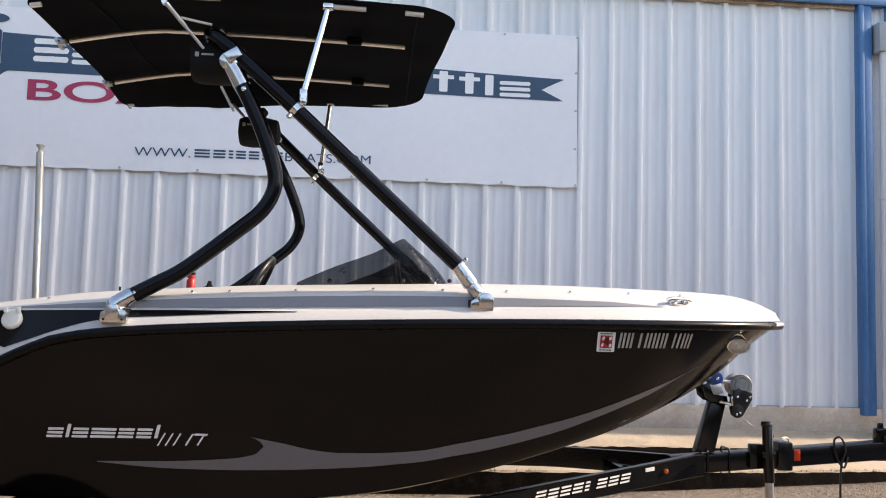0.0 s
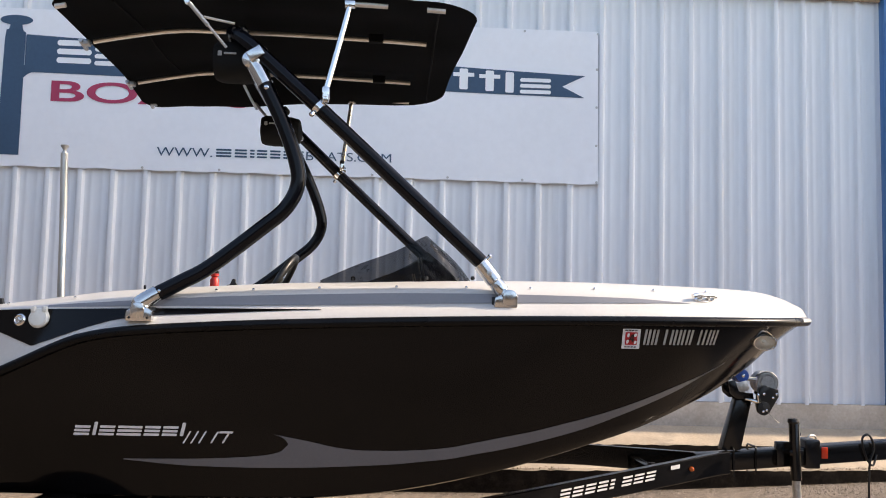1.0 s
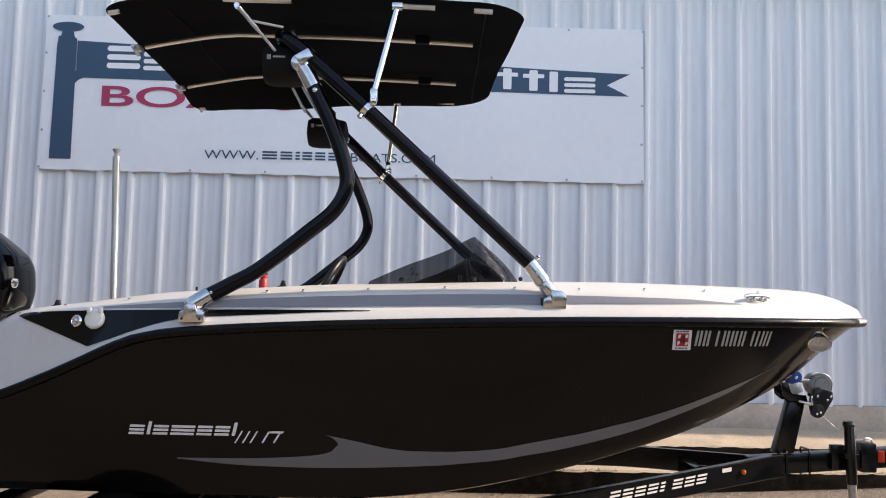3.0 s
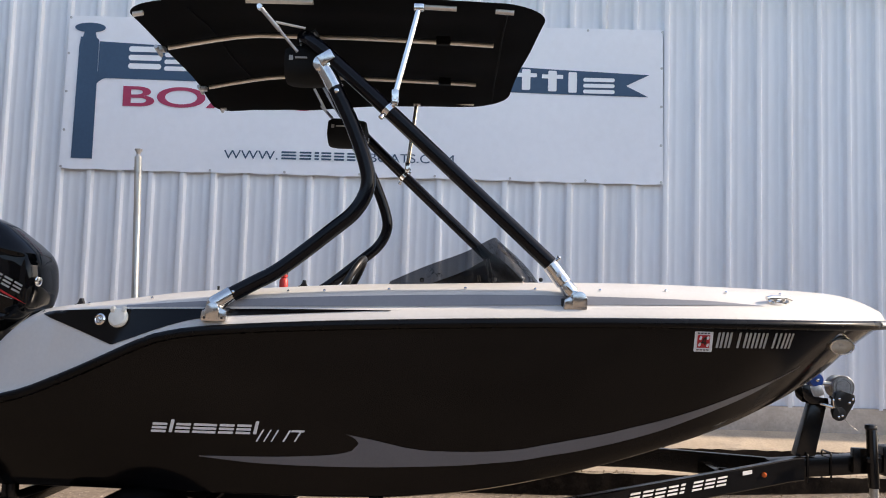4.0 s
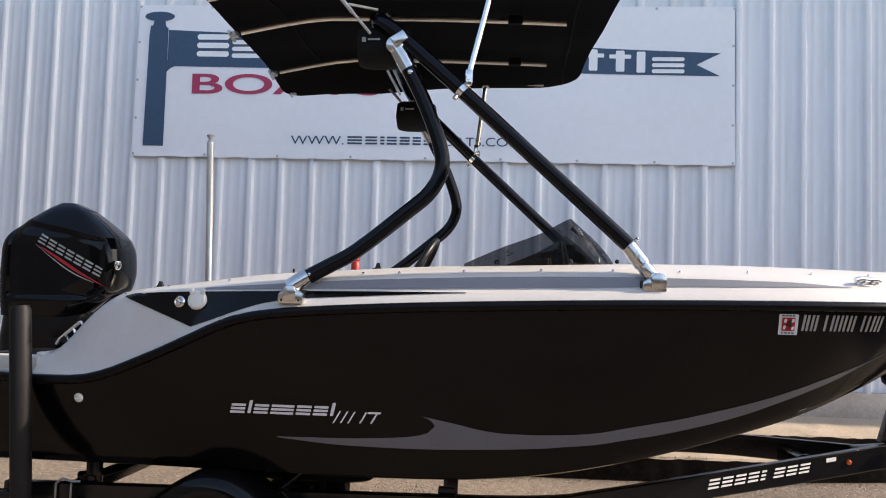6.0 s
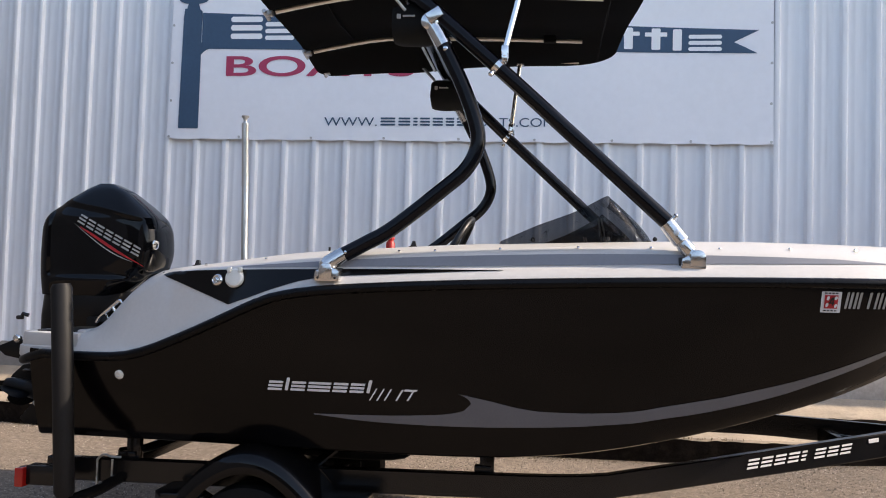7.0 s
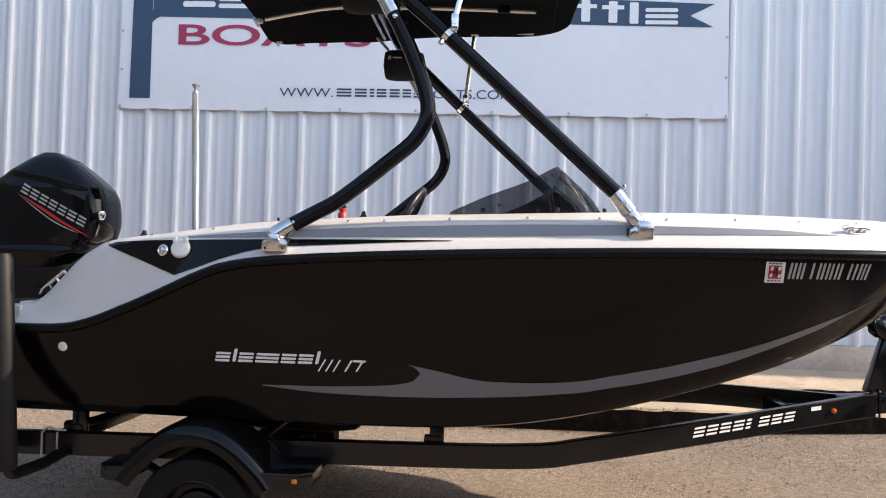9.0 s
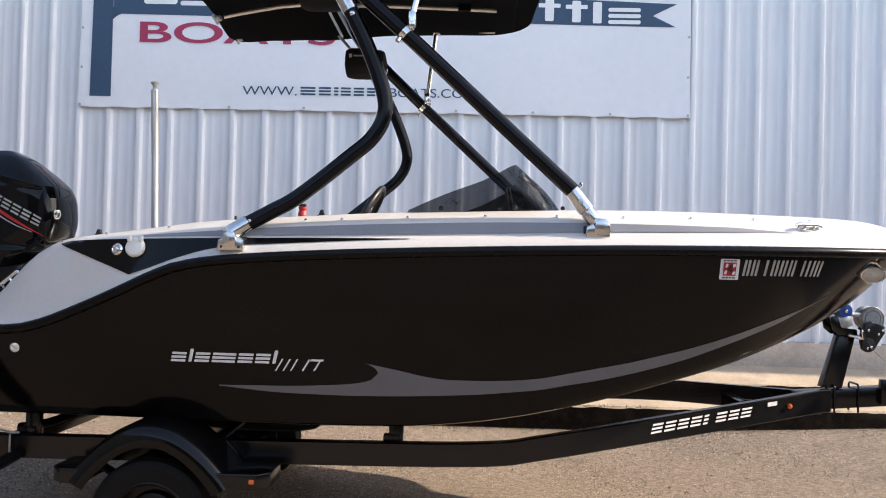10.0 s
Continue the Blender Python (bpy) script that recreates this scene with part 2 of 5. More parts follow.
def tube(pts, r, seg=14, caps=True, flat=1.0):
    """A round bar along a line; r may be one radius or one for each point."""
    p = [Vector(q) for q in pts]
    rs = r if isinstance(r, (list, tuple)) else [r] * len(p)
    bm = bmesh.new()
    side = None
    rings = []
    for i, q in enumerate(p):
        d = (p[min(i + 1, len(p) - 1)] - p[max(i - 1, 0)]).normalized()
        if side is None:
            side = d.orthogonal().normalized()
        side = (side - d * side.dot(d)).normalized()
        up = d.cross(side)
        rings.append([bm.verts.new(q + rs[i] * (math.cos(2 * math.pi * k / seg) * side + flat * math.sin(2 * math.pi * k / seg) * up)) for k in range(seg)])
    for a, b in zip(rings, rings[1:]):
        for k in range(seg):
            bm.faces.new((a[k], a[(k + 1) % seg], b[(k + 1) % seg], b[k]))
    if caps:
        bm.faces.new(rings[0])
        bm.faces.new(rings[-1])
    return bm


def loft(rings, close_ends=True, cyclic=True):
    bm = bmesh.new()
    vs = [[bm.verts.new(q) for q in ring] for ring in rings]
    for a, b in zip(vs, vs[1:]):
        n = len(a)
        for k in range(n if cyclic else n - 1):
            bm.faces.new((a[k], a[(k + 1) % n], b[(k + 1) % n], b[k]))
    if close_ends:
        bm.faces.new(vs[0])
        bm.faces.new(vs[-1])
    return bm


def turned(profile, m, seg=24, caps=True):
    """A turned body: (radius, height) pairs about the local z axis of the pose m."""
    rings = [[m @ Vector((r * math.cos(2 * math.pi * k / seg), r * math.sin(2 * math.pi * k / seg), h)) for k in range(seg)] for r, h in profile]
    return loft(rings, caps)


def axis_pose(at, d):
    """A pose at a place with its z axis along d."""
    return Matrix.Translation(at) @ Vector(d).to_track_quat("Z", "Y").to_matrix().to_4x4()


def plate(outline, y0, y1, bevel=0.0):
    """A plate with an outline in x and z, between y0 and y1."""
    bm = bmesh.new()
    a = [bm.verts.new((x, y0, z)) for x, z in outline]
    b = [bm.verts.new((x, y1, z)) for x, z in outline]
    n = len(a)
    bm.faces.new(a)
    bm.faces.new(b[::-1])
    for k in range(n):
        bm.faces.new((a[k], b[k], b[(k + 1) % n], a[(k + 1) % n]))
    if bevel:
        bmesh.ops.bevel(bm, geom=list(bm.edges), offset=bevel, segments=2, profile=0.5, affect="EDGES")
    return bm


def patch(x0, x1, low, high, surf, proud=0.003, nx=24, nz=4):
    """A thin sheet that lies on a side surface, between two lines over a stretch of x."""
    bm = bmesh.new()
    grid = []
    for i in range(nx + 1):
        x = x0 + (x1 - x0) * i / nx
        a, b = low(x), high(x)
        grid.append([bm.verts.new((x, surf(x, a + (b - a) * j / nz) - proud, a + (b - a) * j / nz)) for j in range(nz + 1)])
    for p, q in zip(grid, grid[1:]):
        for j in range(nz):
            if (p[j].co - p[j + 1].co).length + (q[j].co - q[j + 1].co).length > 1e-6:
                bm.faces.new((p[j], q[j], q[j + 1], p[j + 1]))
    return bm


def mark(x0, x1, z0, z1, surf, slant=0.0, proud=0.003, cut=0.18):
    """A lettering-sized block with clipped corners that leans by slant, on a side surface."""
    c = cut * min(x1 - x0, z1 - z0)
    ring = [(x0 + c, z0), (x1 - c, z0), (x1, z0 + c), (x1, z1 - c), (x1 - c, z1), (x0 + c, z1), (x0, z1 - c), (x0, z0 + c)]
    bm = bmesh.new()
    bm.faces.new([bm.verts.new((x + slant * (z - z0), surf(x + slant * (z - z0), z) - proud, z)) for x, z in ring])
    return bm


# ---- lines of the boat (metres; x forward, starboard is -y) ----
def line(*pts):
    """A smooth line through (x, value) pairs."""
    xs = [p[0] for p in pts]
    vs = [p[1] for p in pts]
    n = len(xs)
    d = [(vs[i + 1] - vs[i]) / (xs[i + 1] - xs[i]) for i in range(n - 1)]
    m = [d[0]] + [0 if d[i - 1] * d[i] <= 0 else 2 * d[i - 1] * d[i] / (d[i - 1] + d[i]) for i in range(1, n - 1)] + [d[-1]]

    def at(x):
        if x <= xs[0]:
            return vs[0]
        if x >= xs[-1]:
            return vs[-1]
        i = max(k for k in range(n) if xs[k] <= x)
        h = xs[i + 1] - xs[i]
        t = (x - xs[i]) / h
        return ((2 * t**3 - 3 * t**2 + 1) * vs[i] + (t**3 - 2 * t**2 + t) * h * m[i]
                + (3 * t**2 - 2 * t**3) * vs[i + 1] + (t**3 - t**2) * h * m[i + 1])
    return at


def half_beam(x):
    if x > -0.2:
        u = min((x + 0.2) / 2.709, 1)
        return 1.12 * math.sqrt(max(1 - u**4, 0))
    return 1.12 - 0.18 * ((-0.2 - x) / 2.42) ** 2


sheer = line((-2.62, 1.172), (-2.26, 1.163), (-2.04, 1.168), (-1.9, 1.197), (-1.76, 1.251), (-1.61, 1.316), (-1.474, 1.38), (-1.37, 1.43), (-1.25, 1.477), (-1.1, 1.507), (-0.95, 1.523), (-0.6, 1.548), (-0.24, 1.567), (0.27, 1.588), (0.693, 1.602), (0.839, 1.606), (0.982, 1.609), (1.122, 1.612), (1.261, 1.615), (1.397, 1.617), (1.531, 1.619), (1.663, 1.621), (1.794, 1.623), (1.923, 1.625), (2.009, 1.627), (2.095, 1.629), (2.183, 1.632), (2.256, 1.634), (2.326, 1.636), (2.39, 1.638), (2.418, 1.639), (2.509, 1.639))
crease = line((-2.62, 1.2), (-2.04, 1.2), (-1.76, 1.3), (-1.469, 1.435), (-1.37, 1.467), (-1.25, 1.506), (-1.12, 1.54), (-1, 1.561), (-0.7, 1.582), (-0.185, 1.612), (0.27, 1.628), (0.694, 1.639), (0.839, 1.643), (0.982, 1.647), (1.123, 1.649), (1.261, 1.651), (1.398, 1.652), (1.532, 1.653), (1.664, 1.654), (1.794, 1.655), (1.923, 1.656), (2.01, 1.655), (2.098, 1.654), (2.19, 1.651), (2.269, 1.649), (2.351, 1.648), (2.427, 1.648), (2.509, 1.648))
stripe_low = line((-2.62, 1.23), (-2.2, 1.25), (-1.95, 1.45), (-1.75, 1.565), (-1.52, 1.585), (-1.05, 1.602), (-0.19, 1.63), (0.694, 1.661), (0.839, 1.666), (0.982, 1.669), (1.123, 1.673), (1.261, 1.676), (1.398, 1.68), (1.532, 1.682), (1.665, 1.686), (1.795, 1.689), (1.925, 1.691), (2.011, 1.691), (2.103, 1.689), (2.2, 1.686), (2.287, 1.683), (2.387, 1.677), (2.438, 1.665), (2.509, 1.665))
stripe_top = line((-2.62, 1.245), (-2.25, 1.25), (-1.95, 1.5), (-1.75, 1.575), (-1.43, 1.603), (-1.07, 1.632), (-0.72, 1.657), (-0.255, 1.681), (0.265, 1.7), (0.694, 1.706), (0.839, 1.706), (0.982, 1.706), (1.123, 1.705), (1.262, 1.704), (1.398, 1.702), (1.533, 1.7), (1.665, 1.7), (1.796, 1.703), (1.925, 1.705), (2.012, 1.705), (2.105, 1.702), (2.205, 1.699), (2.297, 1.695), (2.405, 1.686), (2.444, 1.676), (2.509, 1.676))
deck_edge = line((-2.62, 1.262), (-2.28, 1.262), (-2.05, 1.47), (-1.92, 1.562), (-1.83, 1.582), (-1.58, 1.616), (-1.41, 1.641), (-1.19, 1.671), (-0.744, 1.705), (-0.27, 1.735), (0.27, 1.755), (0.694, 1.769), (0.839, 1.771), (0.983, 1.773), (1.124, 1.773), (1.263, 1.772), (1.4, 1.771), (1.535, 1.77), (1.668, 1.769), (1.799, 1.768), (1.929, 1.765), (2.016, 1.762), (2.12, 1.754), (2.239, 1.739), (2.368, 1.721), (2.475, 1.701), (2.509, 1.701))
chine = line((-2.62, 0.735), (-1.5, 0.744), (-0.65, 0.745), (-0.25, 0.752), (0.1, 0.779), (0.299, 0.808), (0.524, 0.853), (0.779, 0.913), (0.961, 0.961), (1.136, 1.011), (1.304, 1.06), (1.475, 1.118), (1.681, 1.198), (1.795, 1.245), (1.884, 1.284), (1.995, 1.337), (2.098, 1.391), (2.203, 1.451), (2.315, 1.515), (2.397, 1.56), (2.509, 1.634))
chine_half = line((-2.62, 0.83), (-0.2, 0.97), (0.3, 0.965), (0.6, 0.945), (0.9, 0.905), (1.2, 0.845), (1.5, 0.75), (1.8, 0.61), (2, 0.49), (2.2, 0.345), (2.35, 0.22), (2.45, 0.115), (2.509, 0.01))
keel = line((-2.62, 0.60), (0, 0.635), (0.3, 0.665), (0.6, 0.725), (0.9, 0.805), (1.2, 0.893), (1.5, 0.978), (1.8, 1.09), (2.015, 1.21), (2.14, 1.29), (2.23, 1.358), (2.405, 1.5), (2.465, 1.565), (2.509, 1.63))


def hull_side(x, z):
    """The starboard topside's y at x and z."""
    b = half_beam(x)
    k = min(chine_half(x) / max(b, 0.006), 1)
    s = min(max((z - chine(x)) / max(sheer(x) - chine(x), 0.01), 0), 1)
    return -b * (k + (1 - k) * (1 - (1 - s) ** (1.5 - 0.25 * min(max(x / 1.8, 0), 1))))


def deck_section(x):
    """Offsets inboard of the sheer, and heights, of the starboard deck side."""
    b = half_beam(x)
    f = min(1, b / 0.5)
    zs = [sheer(x), crease(x), stripe_low(x), stripe_top(x), deck_edge(x)]
    for i in range(1, 5):
        zs[i] = max(zs[i], zs[i - 1] + 0.004)
    return [(b - o * f, z) for o, z in zip((0.0, 0.026, 0.062, 0.08, 0.20), zs)]


def deck_side(x, z):
    """The starboard deck side's y at x and z."""
    sec = deck_section(x)
    for (y0, z0), (y1, z1) in zip(sec, sec[1:]):
        if z <= z1:
            return -(y0 + (y1 - y0) * min(max((z - z0) / (z1 - z0), 0), 1))
    return -sec[-1][0]


# ---- ground and building ----
def ground_height(y, x=0.0):
    """The lot slopes up to the kerb, and along it towards the bow end."""
    rise = 0.028 * min(max(x - 1.4, 0.0), 5.0) * min(max((y - 0.5) / 1.7, 0.0), 1.0)
    return 0.0 if y < -1.1 else min(0.042 * (y + 1.1), 0.145) + rise


def build_ground():
    bm = bmesh.new()
    ys = [-400, -60, -20, -8, -4, -2] + [-1 + 0.17 * i for i in range(21)] + [2.6, 3.4, 8, 60, 400]
    xs = [-400, -60, -20] + [-8 + 0.5 * i for i in range(33)] + [20, 60, 400]
    rows = [[bm.verts.new((x, y, ground_height(y, x) + (0.006 * noise.noise((x * 0.8, y * 0.8, 3)) if abs(x) < 10 and abs(y) < 5 else 0))) for x in xs] for y in ys]
    for a, b in zip(rows, rows[1:]):
        for k in range(len(xs) - 1):
            bm.faces.new((a[k], a[k + 1], b[k + 1], b[k]))
    tagged(link("ground", bm, ASPHALT), "worn tan-grey asphalt lot sloping up to the building", "ground", kind="structure")


def slab(name, y0, y1, z0, zf, zb, mat, label, seed, bow):
    """A cast strip along the wall with a broken front face that swings gently towards the wall at its ends."""
    bm = bmesh.new()
    rng = random.Random(seed)
    rings = []
    x = -14.0
    steps = 6
    while x < 12:
        j = rng.uniform(-0.008, 0.008)
        d = rng.uniform(-0.006, 0.006)
        front = y0 + bow * min(abs(x), 6.0) ** 2
        ring = [(x, front + j, z0)]
        for k in range(1, steps):
            z = z0 + (zf - 0.018 - z0) * k / steps
            ring.append((x, front + 0.014 * noise.noise((x * 9, z * 14, seed)) + rng.uniform(-0.007, 0.007), z))
        ring += [(x, front + j * 0.5, zf - 0.018 + d), (x, front + 0.016 + j, zf + d * 0.4), (x, y1, zb), (x, y1, z0)]
        rings.append([bm.verts.new(p) for p in ring])
        x += rng.uniform(0.04, 0.08) if -4 < x < 6 else 0.6
    for a, b in zip(rings, rings[1:]):
        for k in range(len(a) - 1):
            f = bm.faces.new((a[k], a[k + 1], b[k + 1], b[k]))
            # front quads take the shade-darkened colour, top and back plain concrete
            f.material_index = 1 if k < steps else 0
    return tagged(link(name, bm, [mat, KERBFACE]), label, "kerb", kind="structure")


build_ground()
slab("pavement", 2.38, 3.0, 0.0, 0.355, 0.40, CONCRETE, "low cast concrete kerb strip with a chipped edge, dirty and darkened for shade", 3, 0.016)
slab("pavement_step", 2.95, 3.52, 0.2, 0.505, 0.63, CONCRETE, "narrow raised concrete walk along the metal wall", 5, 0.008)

# ---- the boat ----
boat = thing("motorboat", "black and white fibreglass bowrider motorboat on its trailer", "boat")


def hull_mesh():
    rings = []
    n = 100
    for i in range(n + 1):
        x = -2.52 + 5.02899 * (1 - (1 - i / n) ** 1.9)
        b = half_beam(x)
        zc, zk, zs = chine(x), keel(x), sheer(x)
        star = []
        for j in range(13):
            z = zs + (zc - zs) * j / 12
            star.append((x, hull_side(x, z), z))
        bc = -hull_side(x, zc)
        star.append((x, -bc + 0.03 * min(1, bc / 0.3), zc - 0.012))
        for j in range(1, 6):
            f = j / 6
            star.append((x, -(bc - 0.03 * min(1, bc / 0.3)) * (1 - f), (zc - 0.012) + (zk - zc + 0.012) * f ** 0.9 + (0.012 if j in (2, 4) else 0)))
        ring = star + [(x, 0, zk)] + [(a, -y, z) for a, y, z in star[::-1]]
        rings.append(ring)
    bm = loft(rings, close_ends=False, cyclic=False)
    back = [v for v in bm.verts if abs(v.co.x + 2.52) < 1e-5]
    back.sort(key=lambda v: math.atan2(v.co.z - 1.0, v.co.y))
    bm.faces.new(back)
    bmesh.ops.remove_doubles(bm, verts=bm.verts, dist=0.0008)
    return bm


part("hull", hull_mesh(), GELCOAT, boat, "glossy black gelcoat hull", 50)


def rail_path():
    xs = [-2.44 + 4.948 * (1 - (1 - i / 120) ** 1.9) for i in range(121)]
    star = [(x - 0.05 * max(x - 2.2, 0), -half_beam(x) - 0.004, sheer(x) - 0.02) for x in xs]
    stern = [(-2.6, -0.34, 1.1), (-2.615, -0.78, 1.1), (-2.608, -0.85, 1.101), (-2.58, -0.905, 1.106), (-2.53, -0.936, 1.122)]
    star = stern + star
    return star + [(2.499, 0, 1.618)] + [(x, -y, z) for x, y, z in star[::-1]]


for s in (-1, 1):
    pts = smooth_path([(-1.4, s * 0.52, 0.74), (-1.25, s * 0.52, 0.705), (-0.95, s * 0.52, 0.692), (-0.75, s * 0.52, 0.70), (-0.62, s * 0.52, 0.73)], 6)
    part("hull_runner", tube(pts, [0.075] * (len(pts) - 4) + [0.068, 0.055, 0.035, 0.01], 14), GELCOAT, boat, "rounded black runner under the hull")
part("rub_rail", tube(rail_path(), 0.0235, 12, flat=1.0), RUBBER, boat, "black rubber rub rail")
part("rail_insert", tube([(x * 1.003, y * 1.012, z + 0.004) for x, y, z in rail_path() if x > 2.25], 0.0165, 8), GALV, boat, "pale metal bow rail strip")


def deck_mesh():
    """Deck sides, top and coaming on both sides, with the cockpit left open."""
    rings = []
    n = 150
    for i in range(n + 1):
        x = -2.27 + 4.7788 * (1 - (1 - i / n) ** 1.9)
        sec = deck_section(x)
        b, top = sec[-1]
        well = min(1, max(0, (1.9 - x) / 0.3)) * min(1, max(0, (x + 2.2) / 0.2))
        inner = max(b - 0.16, 0) * (0.6 + 0.4 * well)
        star = [(-y, z) for y, z in sec]
        star.insert(4, (-(sec[3][0] - 0.03 * min(1, half_beam(x) / 0.5)), sec[3][1] + 0.35 * (top - sec[3][1])))
        star += [(-(b - 0.03), top + 0.006), (-inner, top + 0.008)]
        depth = 0.62 * well
        star += [(-(inner - 0.02 * well), top + 0.006 - depth * 0.1), (-(inner - 0.05 * well), top + 0.008 - depth)]
        star = [(min(y, 0), z) for y, z in star]
        ring = [(x, y, z) for y, z in star] + [(x, -y, z) for y, z in star[::-1]]
        rings.append(ring)
    bm = loft(rings, close_ends=False, cyclic=False)
    bmesh.ops.remove_doubles(bm, verts=bm.verts, dist=0.0008)
    return bm


part("deck", deck_mesh(), WHITE, boat, "cream-white moulded deck and gunwale", 40)
part("transom_wall", box(-2.31, -2.265, -0.9, 0.9, 1.0, 1.265, 0.012), WHITE, boat)
tagged(part("black_side_panel", patch(-1.89, -0.18, lambda x: crease(x) - 0.016 * max(0, 1 - (x + 1.475) / 0.35) if x > -1.475 else crease(-1.475) - 0.016 + (x + 1.475) * (-0.151 / 0.415),
            line((-1.89, 1.560), (-1.6, 1.578), (-1.05, 1.597), (-0.6, 1.6075), (-0.18, 1.614)), deck_side, 0.003, 171, 5), BLACKPANEL, boat, "gloss black wedge panel"), "")
part("grey_stripe", patch(-1.43, 1.577, lambda x: stripe_low(x) + 0.004, lambda x: max(stripe_top(x) if x < 1.308 else stripe_top(1.308) - (x - 1.308) * 0.056, stripe_low(x) + 0.0045),
     deck_side, 0.003, 70, 4), GREY, boat, "mid-grey deck stripe")


def swim_platform(s):
    out = [(-2.26, 0.32), (-2.5, 0.32), (-2.59, 0.34), (-2.632, 0.4), (-2.645, 0.48), (-2.645, 0.8), (-2.636, 0.855), (-2.605, 0.902), (-2.555, 0.93), (-2.48, 0.94), (-2.26, 0.972)]
    rings = []
    for inset, z in ((0.012, 1.118), (0.0, 1.128), (0.0, 1.165), (0.004, 1.176), (0.016, 1.182), (0.02, 1.232), (0.028, 1.244), (0.04, 1.248)):
        cx, cy = -2.42, 0.64
        rings.append([(cx + (x - cx) * (1 - inset * 3), s * (cy + (y - cy) * (1 - inset * 2)), z) for x, y in out])
    return loft(rings)


for s in (-1, 1):
    part("swim_platform", swim_platform(s), WHITE, boat, "white moulded swim platform")
    part("deck_pad", box(-2.55, -2.3, min(s * 0.4, s * 0.85), max(s * 0.4, s * 0.85), 1.247, 1.254, 0.003, 1), PLASTIC, boat, "dark non-slip deck pad")
    part("platform_underside", box(-2.57, -2.3, min(s * 0.36, s * 0.88), max(s * 0.36, s * 0.88), 1.03, 1.122, 0.03), GELCOAT, boat)

# hull graphics
sw_low = line((-1.063, 0.912), (-0.733, 0.889), (-0.479, 0.886), (-0.276, 0.889), (-0.071, 0.897), (0.161, 0.91), (0.291, 0.923), (0.424, 0.937), (0.554, 0.961), (0.687, 0.984), (0.822, 1.013), (0.96, 1.047), (1.101, 1.087), (1.244, 1.138), (1.391, 1.193), (1.544, 1.256), (1.699, 1.336), (1.82, 1.4))
sw_top = line((-0.377, 1.042), (-0.227, 1.014), (-0.073, 0.983), (0.03, 0.974), (0.159, 0.974), (0.289, 0.979), (0.421, 0.991), (0.551, 1.016), (0.683, 1.042), (0.818, 1.068), (0.955, 1.101), (1.095, 1.135), (1.237, 1.176), (1.385, 1.225), (1.536, 1.281), (1.697, 1.343), (1.819, 1.402))
sw_in = line((-1.057, 0.916), (-0.73, 0.923), (-0.478, 0.938), (-0.4, 0.948), (-0.352, 0.961), (-0.325, 0.976), (-0.312, 0.997))
sw_hook = line((-0.376, 1.043), (-0.34, 1.028), (-0.322, 1.014), (-0.312, 0.998))
part("swoosh_graphic", join(patch(-1.057, -0.312, sw_low, sw_in, hull_side, 0.003, 24, 3), patch(-0.376, -0.312, sw_hook, sw_top, hull_side, 0.003, 8, 3),
                            patch(-0.312, 1.817, sw_low, sw_top, hull_side, 0.003, 70, 4)), SILVERVINYL, boat, "grey swoosh graphic")
x = -1.282
for w, tall in ((0.082, 0), (0.03, 1), (0.082, 0), (0.122, 0), (0.082, 0), (0.08, 0), (0.05, 1)):
    z = 1.02 + 0.012 * (x + 1.28)
    if tall:
        part("model_mark", mark(x + 0.002, x + 0.018, z, z + 0.062, hull_side, 0.25), WHITEVINYL, boat)
    else:
        for dz in (0.0, 0.017, 0.034):
            part("model_mark", mark(x + 0.25 * dz, x + w - 0.012 + 0.25 * dz, z + dz, z + dz + 0.0115, hull_side, 0.25), WHITEVINYL, boat)
    x += w
for x, w in ((-0.79, 0.008), (-0.755, 0.008), (-0.72, 0.008), (-0.665, 0.009), (-0.612, 0.009)):
    part("model_mark", mark(x, x + w, 0.992 + 0.03 * (x + 0.79), 1.05, hull_side, 0.6), WHITEVINYL, boat)
part("model_mark", mark(-0.625, -0.565, 1.042, 1.052, hull_side, 0.6), WHITEVINYL, boat)
for x, w in ((1.322, 0.031), (1.362, 0.031), (1.425, 0.02), (1.457, 0.032), (1.499, 0.032), (1.542, 0.032), (1.609, 0.038), (1.66, 0.052)):
    z = 1.485 + 0.013 * (x - 1.33)
    for a in ((0.0,) if w < 0.025 else (0.0, w - 0.012) if w < 0.05 else (0.0, 0.02, 0.04)):
        part("registration_mark", mark(x + a, x + a + 0.012, z, z + 0.073, hull_side, 0.12), GREYVINYL, boat)
sticker = part("sticker", mark(1.217, 1.306, 1.466, 1.559, hull_side, 0.0, 0.003, 0.03), WHITEVINYL, boat, "white and red registration sticker")
part("sticker_panel", mark(1.231, 1.291, 1.484, 1.543, hull_side, 0.0, 0.005, 0.03), REDVINYL, sticker)
for x, w, z, h in ((1.235, 0.012, 1.49, 0.018), (1.238, 0.012, 1.52, 0.018), (1.274, 0.012, 1.488, 0.016), (1.272, 0.014, 1.522, 0.016)):
    part("sticker_patch", mark(x, x + w, z, z + h, hull_side, 0.2, 0.007, 0.3), WHITEVINYL, sticker)
part("sticker_numeral", join(mark(1.263, 1.27, 1.497, 1.534, hull_side, 0.1, 0.009, 0.1), mark(1.249, 1.275, 1.505, 1.511, hull_side, 0.0, 0.009, 0.1), mark(1.25, 1.257, 1.508, 1.532, hull_side, 0.45, 0.009, 0.1)), PLASTIC, sticker, "black numeral on the sticker")
for z in (1.472, 1.549):
    for k in range(4):
        part("sticker_bar", mark(1.229 + k * 0.016, 1.241 + k * 0.016, z, z + 0.005, hull_side, 0.0, 0.006, 0.1), PLASTIC, sticker)


